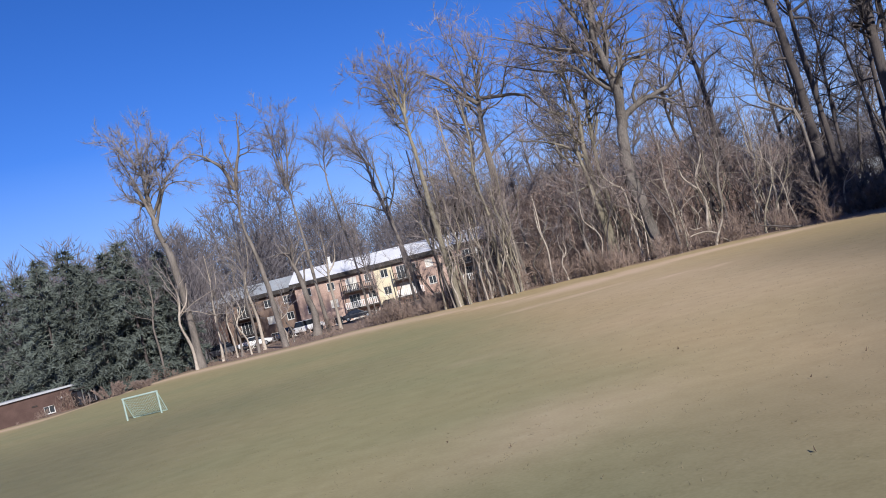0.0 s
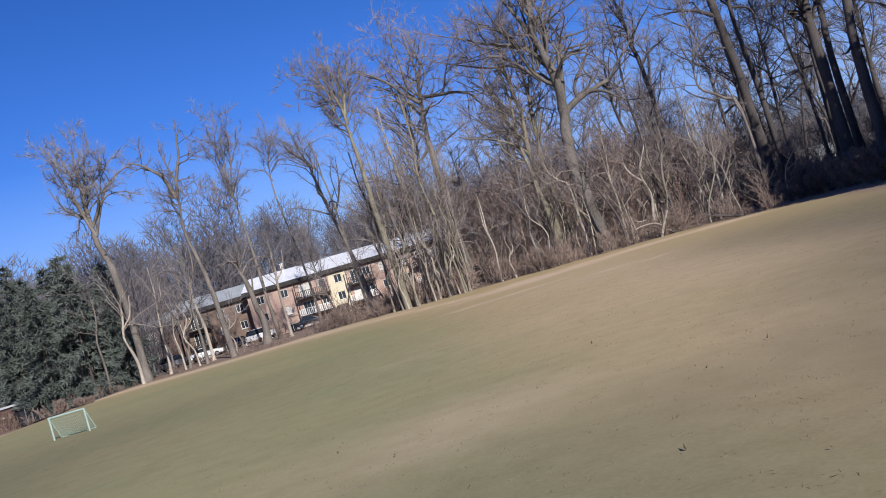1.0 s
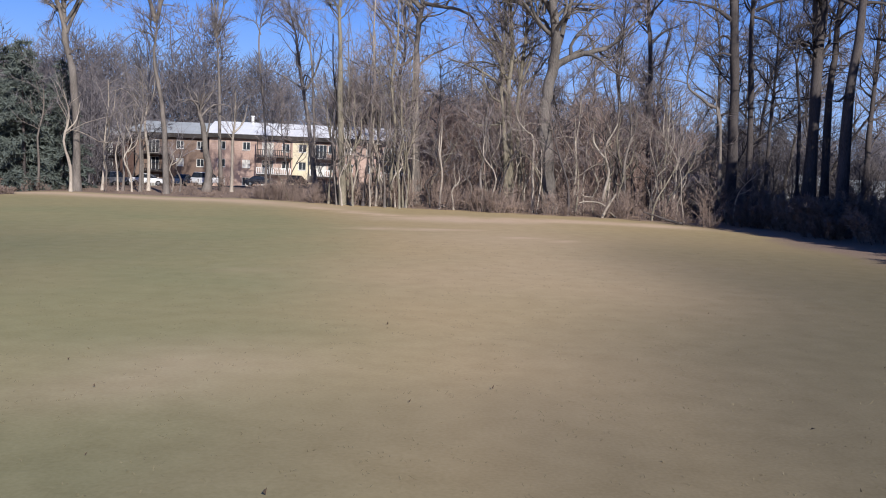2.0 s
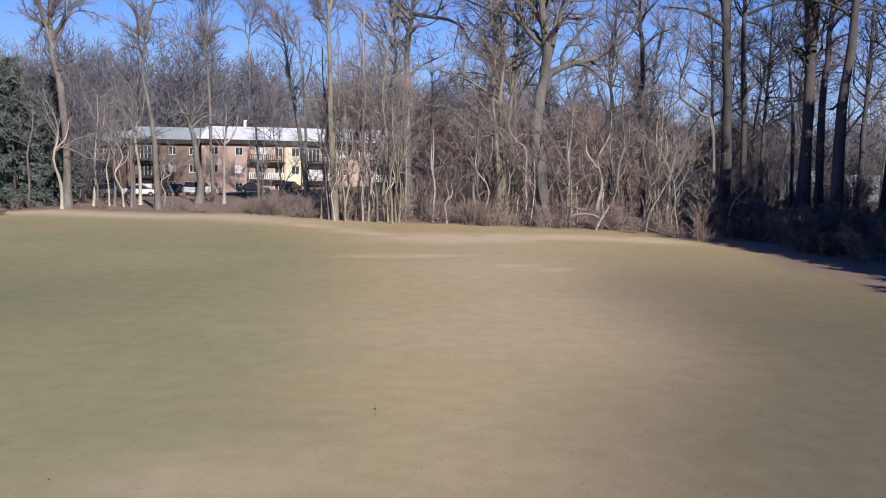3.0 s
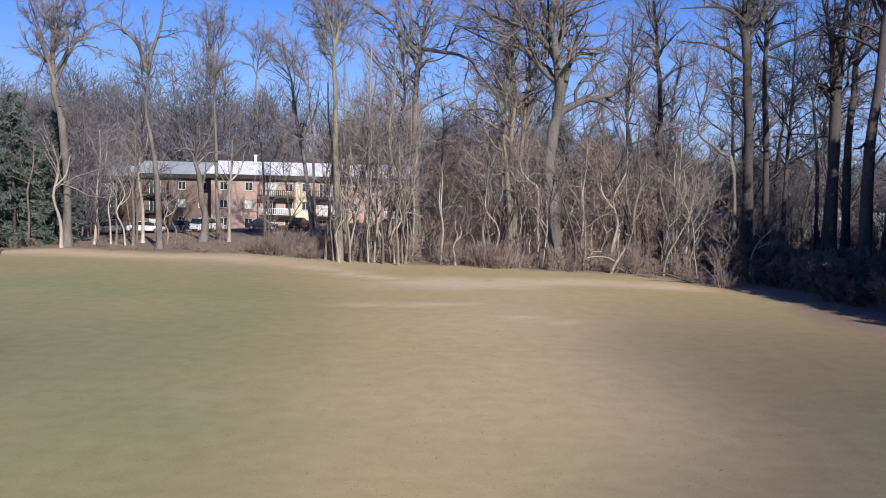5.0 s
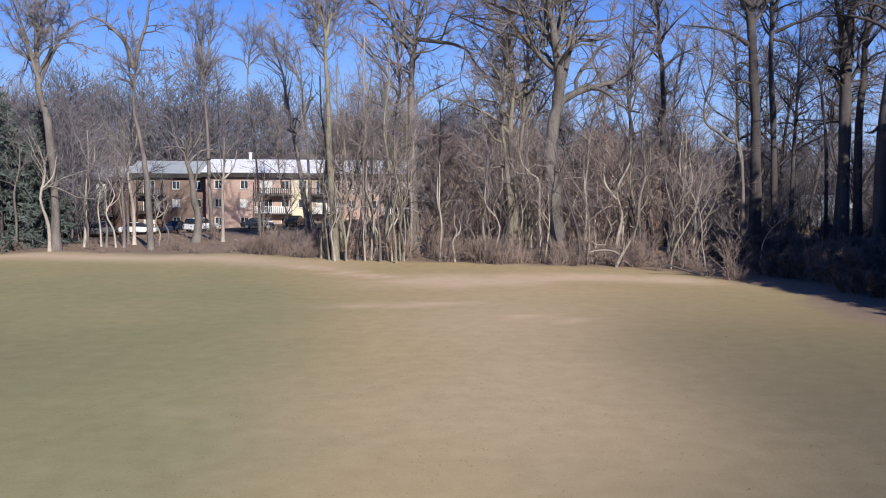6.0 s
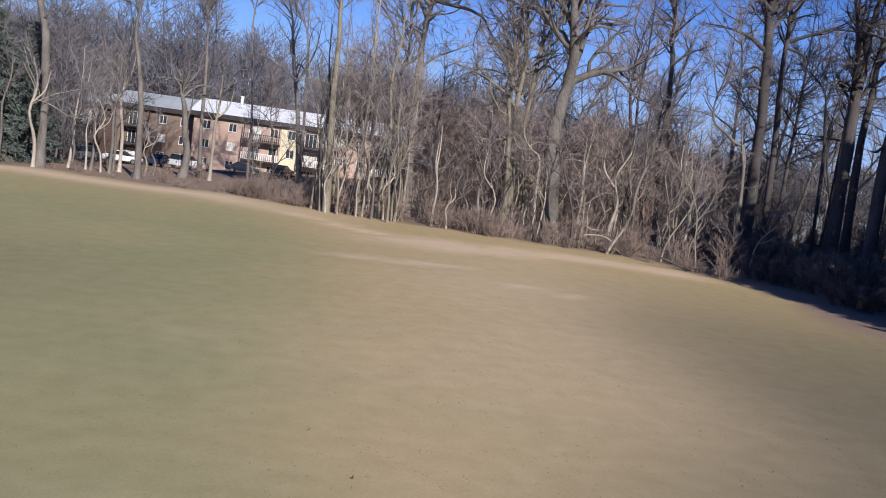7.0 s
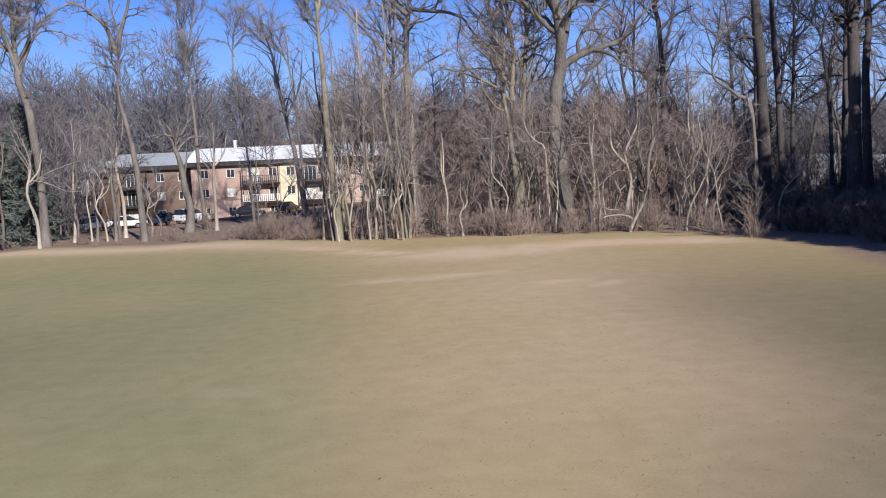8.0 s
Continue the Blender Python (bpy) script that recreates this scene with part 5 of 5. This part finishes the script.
def car(label, paint, m, style="sedan"):
    """A parked car along x, its wheels on z = 0."""
    thing = tagged(new("car"), label, "car", "cars parked by the apartments")
    thing.matrix_world = m
    high = {"sedan": 1.44, "suv": 1.75, "van": 2.2}[style]
    if style == "sedan":
        prof = [(-2.2, 0.35), (-2.25, 0.75), (-2.1, 0.95), (-1.5, 1.0), (1.0, 0.95), (2.05, 0.8), (2.25, 0.6), (2.2, 0.35)]
        cab = [(-1.65, 0.98), (-1.0, high), (0.15, high), (1.05, 0.94)]
    elif style == "suv":
        prof = [(-2.3, 0.4), (-2.35, 0.8), (-2.28, 1.1), (-1.0, 1.12), (1.1, 1.1), (2.1, 1.0), (2.3, 0.75), (2.25, 0.4)]
        cab = [(-2.2, 1.1), (-1.95, high), (0.3, high), (1.15, 1.08)]
    else:
        prof = [(-2.6, 0.4), (-2.65, 1.2), (-2.6, 1.35), (1.4, 1.35), (2.2, 1.1), (2.45, 0.8), (2.4, 0.4)]
        cab = [(-2.6, 1.34), (-2.5, high), (1.0, high), (1.7, 1.3)]

    def extrude(points, w0, w1, z_mid):
        bm = bmesh.new()
        sides = []
        for s in (-1, 1):
            sides.append([bm.verts.new((px, s * (w0 if pz <= z_mid else w1), pz)) for px, pz in points])
        bm.faces.new(sides[0])
        bm.faces.new(sides[1][::-1])
        for k in range(len(points)):
            j = (k + 1) % len(points)
            bm.faces.new((sides[0][j], sides[0][k], sides[1][k], sides[1][j]))
        bmesh.ops.recalc_face_normals(bm, faces=bm.faces)
        bmesh.ops.bevel(bm, geom=list(bm.edges), offset=0.06, segments=2, affect="EDGES")
        return bm

    body = part("body", extrude(prof, 0.88, 0.84, 0.8), PAINTS[paint], thing)
    part("cabin", extrude(cab, 0.80, 0.66, 1.2), CAR_GLASS, body, "dark glazed cabin")
    roof_pts = [(cab[1][0] + 0.06, high - 0.02), (cab[1][0] + 0.14, high + 0.05), (cab[2][0] - 0.14, high + 0.05), (cab[2][0] - 0.02, high - 0.02)]
    part("roof", extrude(roof_pts, 0.70, 0.66, high), PAINTS[paint], body)
    for px in (-1.4, 1.4):
        for s in (-1, 1):
            turn = Matrix.Translation((px, s * 0.80, 0.33)) @ Matrix.Rotation(math.pi / 2, 4, "X")
            tyre = part("wheel", lathe(bmesh.new(), [(0.20, -0.11), (0.32, -0.11), (0.335, 0), (0.32, 0.11), (0.20, 0.11)], 16, turn), RUBBER, thing)
            part("rim", lathe(bmesh.new(), [(0.05, -0.125), (0.195, -0.118), (0.195, 0.118), (0.05, 0.125)], 12, turn), STEEL, tyre)
    for s in (-1, 1):
        part("headlight", boxed((prof[-2][0] - 0.16, s * 0.62 - 0.16, 0.62), (prof[-2][0] - 0.01, s * 0.62 + 0.16, 0.76), 0.03), WHITE, body)
        part("tail_light", boxed((prof[1][0] - 0.01, s * 0.66 - 0.12, 0.72), (prof[1][0] + 0.1, s * 0.66 + 0.12, 0.9), 0.03), BRICK_DARK, body)
    return thing


def parking_lot():
    xs, ys = np.arange(-34, 1.1, 1.25), np.arange(-6, 5.6, 1.1)  # the strip slants away to the street
    bm = bmesh.new()
    top = [[bm.verts.new((x, 150 + 0.4 * x + y, land(x, 150 + 0.4 * x + y) + 0.05)) for x in xs] for y in ys]
    for a, b in zip(top, top[1:]):
        for k in range(len(xs) - 1):
            bm.faces.new((a[k], a[k + 1], b[k + 1], b[k]))
    skirt = bmesh.ops.extrude_edge_only(bm, edges=[e for e in bm.edges if e.is_boundary])["geom"]
    bmesh.ops.translate(bm, verts=[v for v in skirt if isinstance(v, bmesh.types.BMVert)], vec=(0, 0, -0.25))
    ob = part("pavement", bm, ASPHALT)
    tagged(ob, "dark asphalt parking strip before the apartment house", "pavement", kind="structure")


parking_lot()
for label, paint, x, y, turn, style in (("black sedan parked before the brick apartments", "black", -11.0, 144.7, 8, "sedan"), ("white sport utility car parked by the apartments", "white", -16.6, 137.7, 60, "suv"), ("dark blue car parked beside a white one", "blue", -19.5, 137.2, 80, "sedan"), ("white low car parked near the trees", "white", -23.0, 133.3, 5, "sedan"), ("grey car parked under bare trees", "grey", -26.8, 131.9, 75, "suv"), ("dark sedan parked before the balconies", "black", -6.5, 148.3, 80, "sedan"), ("grey van parked deep in the wood", "grey", 35.5, 139, 12, "van"), ("silver car parked behind the brush", "silver", 31.0, 141, 80, "suv")):
    car(label, paint, Matrix.Translation((0, 0, 0.05 if x < 2 else 0)) @ spot(x, y, radians(turn)), style)


def cottage(label, x, y, width, depth, wall_h, turn, wall_mat):
    house = tagged(new("house"), label, "house", "houses seen through the wood")
    house.matrix_world = spot(x, y, radians(turn))
    holes = [(width * f - 0.6, 0.9, width * f + 0.6, 2.1) for f in (0.18, 0.5, 0.82)]
    part("wall", wall_mesh(width, -0.3, wall_h, holes, 0.25), wall_mat, house)
    for lo, hi in (((0, 0.254, -0.3), (0.25, depth, wall_h)), ((width - 0.25, 0.254, -0.3), (width, depth, wall_h)), ((0.254, depth - 0.25, -0.3), (width - 0.254, depth, wall_h))):
        part("wall", boxed(lo, hi), wall_mat, house)
    for h in holes:
        window(house, *h, GLASS)
    bm = bmesh.new()
    top = wall_h + depth * 0.22
    a = [bm.verts.new(p) for p in ((-0.4, -0.4, wall_h), (width + 0.4, -0.4, wall_h), (width + 0.4, depth / 2, top), (-0.4, depth / 2, top), (width + 0.4, depth + 0.4, wall_h), (-0.4, depth + 0.4, wall_h))]
    b = [bm.verts.new(v.co - Vector((0, 0, 0.15))) for v in a]
    for q in ((0, 1, 2, 3), (3, 2, 4, 5)):
        bm.faces.new([a[i] for i in q]), bm.faces.new([b[i] for i in reversed(q)])
    for i, j in ((0, 1), (1, 2), (2, 4), (4, 5), (5, 3), (3, 0)):
        bm.faces.new((a[j], a[i], b[i], b[j]))
    part("roof", bm, ROOF_GREY, house)


cottage("low white sided house behind dark trees", 47, 151, 7, 6, 2.5, 0, SIDING)
cottage("long white house seen between dark trunks", 57, 153, 13, 7, 2.6, -4, SIDING)
cottage("white house with grey roof beyond the wood", 74, 150, 13, 7, 2.2, -8, SIDING)

# brick hut at the field's side
hut = tagged(new("brick_hut"), "low dark red brick hut with a white roof edge", "building")
hut.matrix_world = Matrix.Translation((-37.8, 111.7, land(-37.8, 111.7) + 0.08)) @ Matrix.Rotation(math.atan2(-7.5, -6.0), 4, "Z") @ Matrix.Scale(-1, 4, (0, 1, 0)) @ Matrix.Scale(0.74, 4)
hole = [(3.2, 0.1, 4.8, 1.2)]
part("wall", wall_mesh(24, -0.8, 3.1, hole, 0.3), BRICK_DARK, hut)
for lo, hi in (((0, 0.304, -0.8), (0.3, 9, 3.1)), ((23.7, 0.304, -0.8), (24, 9, 3.1)), ((0.304, 8.7, -0.8), (23.696, 9, 3.1))):
    part("wall", boxed(lo, hi), BRICK_DARK, hut)
part("roof", boxed((-0.3, -0.3, 3.12), (24.3, 9.3, 3.28), 0.02), ROOF_GREY, hut)
part("roof_edge", boxed((-0.3, -0.34, 3.08), (24.3, -0.304, 3.36)), SIDING, hut, "white metal roof edge")
window(hut, *hole[0], GLASS)
lamp = part("wall_lamp", boxed((1.9, -0.18, 1.75), (2.15, -0.004, 2.0), 0.03), WHITE, hut, "round white wall lamp")
bm = bmesh.new()
for k in range(7):
    pipe(bm, (5.6 + 0.12 * k, -0.05, 1.55), (5.68 + 0.12 * k, -0.05, 1.75), 0.05, 5)
part("wall_vent", bm, DARK_TRIM, hut, "small dark vent")

# dark container beside the hut
bin_ob = tagged(new("storage_container"), "dark rounded metal storage container beside the brick hut", "container")
bin_ob.matrix_world = spot(-36, 110.2, math.atan2(-7.5, -6.0) + math.pi, 0.73)
part("body", boxed((-1.5, -1.3, -0.1), (1.5, 1.3, 2.5), 0.35), PAINTS["black"], bin_ob)
part("lid", boxed((-1.56, -1.36, 2.5), (1.56, 1.36, 2.72), 0.1), DARK_TRIM, bin_ob)
for xm in (-0.9, 0.0, 0.9):
    part("rib", boxed((xm - 0.06, -1.36, 0.3), (xm + 0.06, -1.304, 2.2)), PAINTS["grey"], bin_ob)

# small goal with a slack net
goal = tagged(new("goal"), "small white soccer goal with a pale green net", "goal")
GOAL_PAINT = material("goal_paint", (0.27, 0.36, 0.31), (0.39, 0.48, 0.42), 0.4, 3, 20, 0.0)
NET = material("net_cord", (0.30, 0.42, 0.35), (0.42, 0.53, 0.46), 0.8, 3, 20, 0.0)
goal.matrix_world = spot(-12.2, 63.9, -0.12)
GW, GH, GD = 2.1, 1.22, 0.7
part("post", pipe(bmesh.new(), (0, 0, -0.05), (0, 0, GH), 0.055), GOAL_PAINT, goal)
part("post", pipe(bmesh.new(), (GW, 0, -0.05), (GW, 0, GH), 0.055), GOAL_PAINT, goal)
part("crossbar", pipe(bmesh.new(), (-0.05, 0, GH), (GW + 0.05, 0, GH), 0.055), GOAL_PAINT, goal)
part("ground_bar", pipe(bmesh.new(), (0, GD, 0.03), (GW, GD, 0.03), 0.03), GOAL_PAINT, goal)
for xm in (0, GW):
    part("side_bar", pipe(bmesh.new(), (xm, 0, GH), (xm, GD, 0.03), 0.03), GOAL_PAINT, goal)
net = Wood()
for k in range(23):
    x0 = GW * k / 22
    net.tube([(x0, GD * t, GH * (1 - t) - 0.35 * math.sin(math.pi * t) * math.sin(math.pi * k / 22)) for t in np.linspace(0, 1, 7)], [0.008] * 7, 3)
for k in range(13):
    t = k / 12
    net.tube([(GW * u, GD * t, max(0.03, GH * (1 - t) - 0.35 * math.sin(math.pi * t) * math.sin(math.pi * u))) for u in np.linspace(0, 1, 12)], [0.008] * 12, 3)
new("net", net.mesh("net", NET)).parent = goal
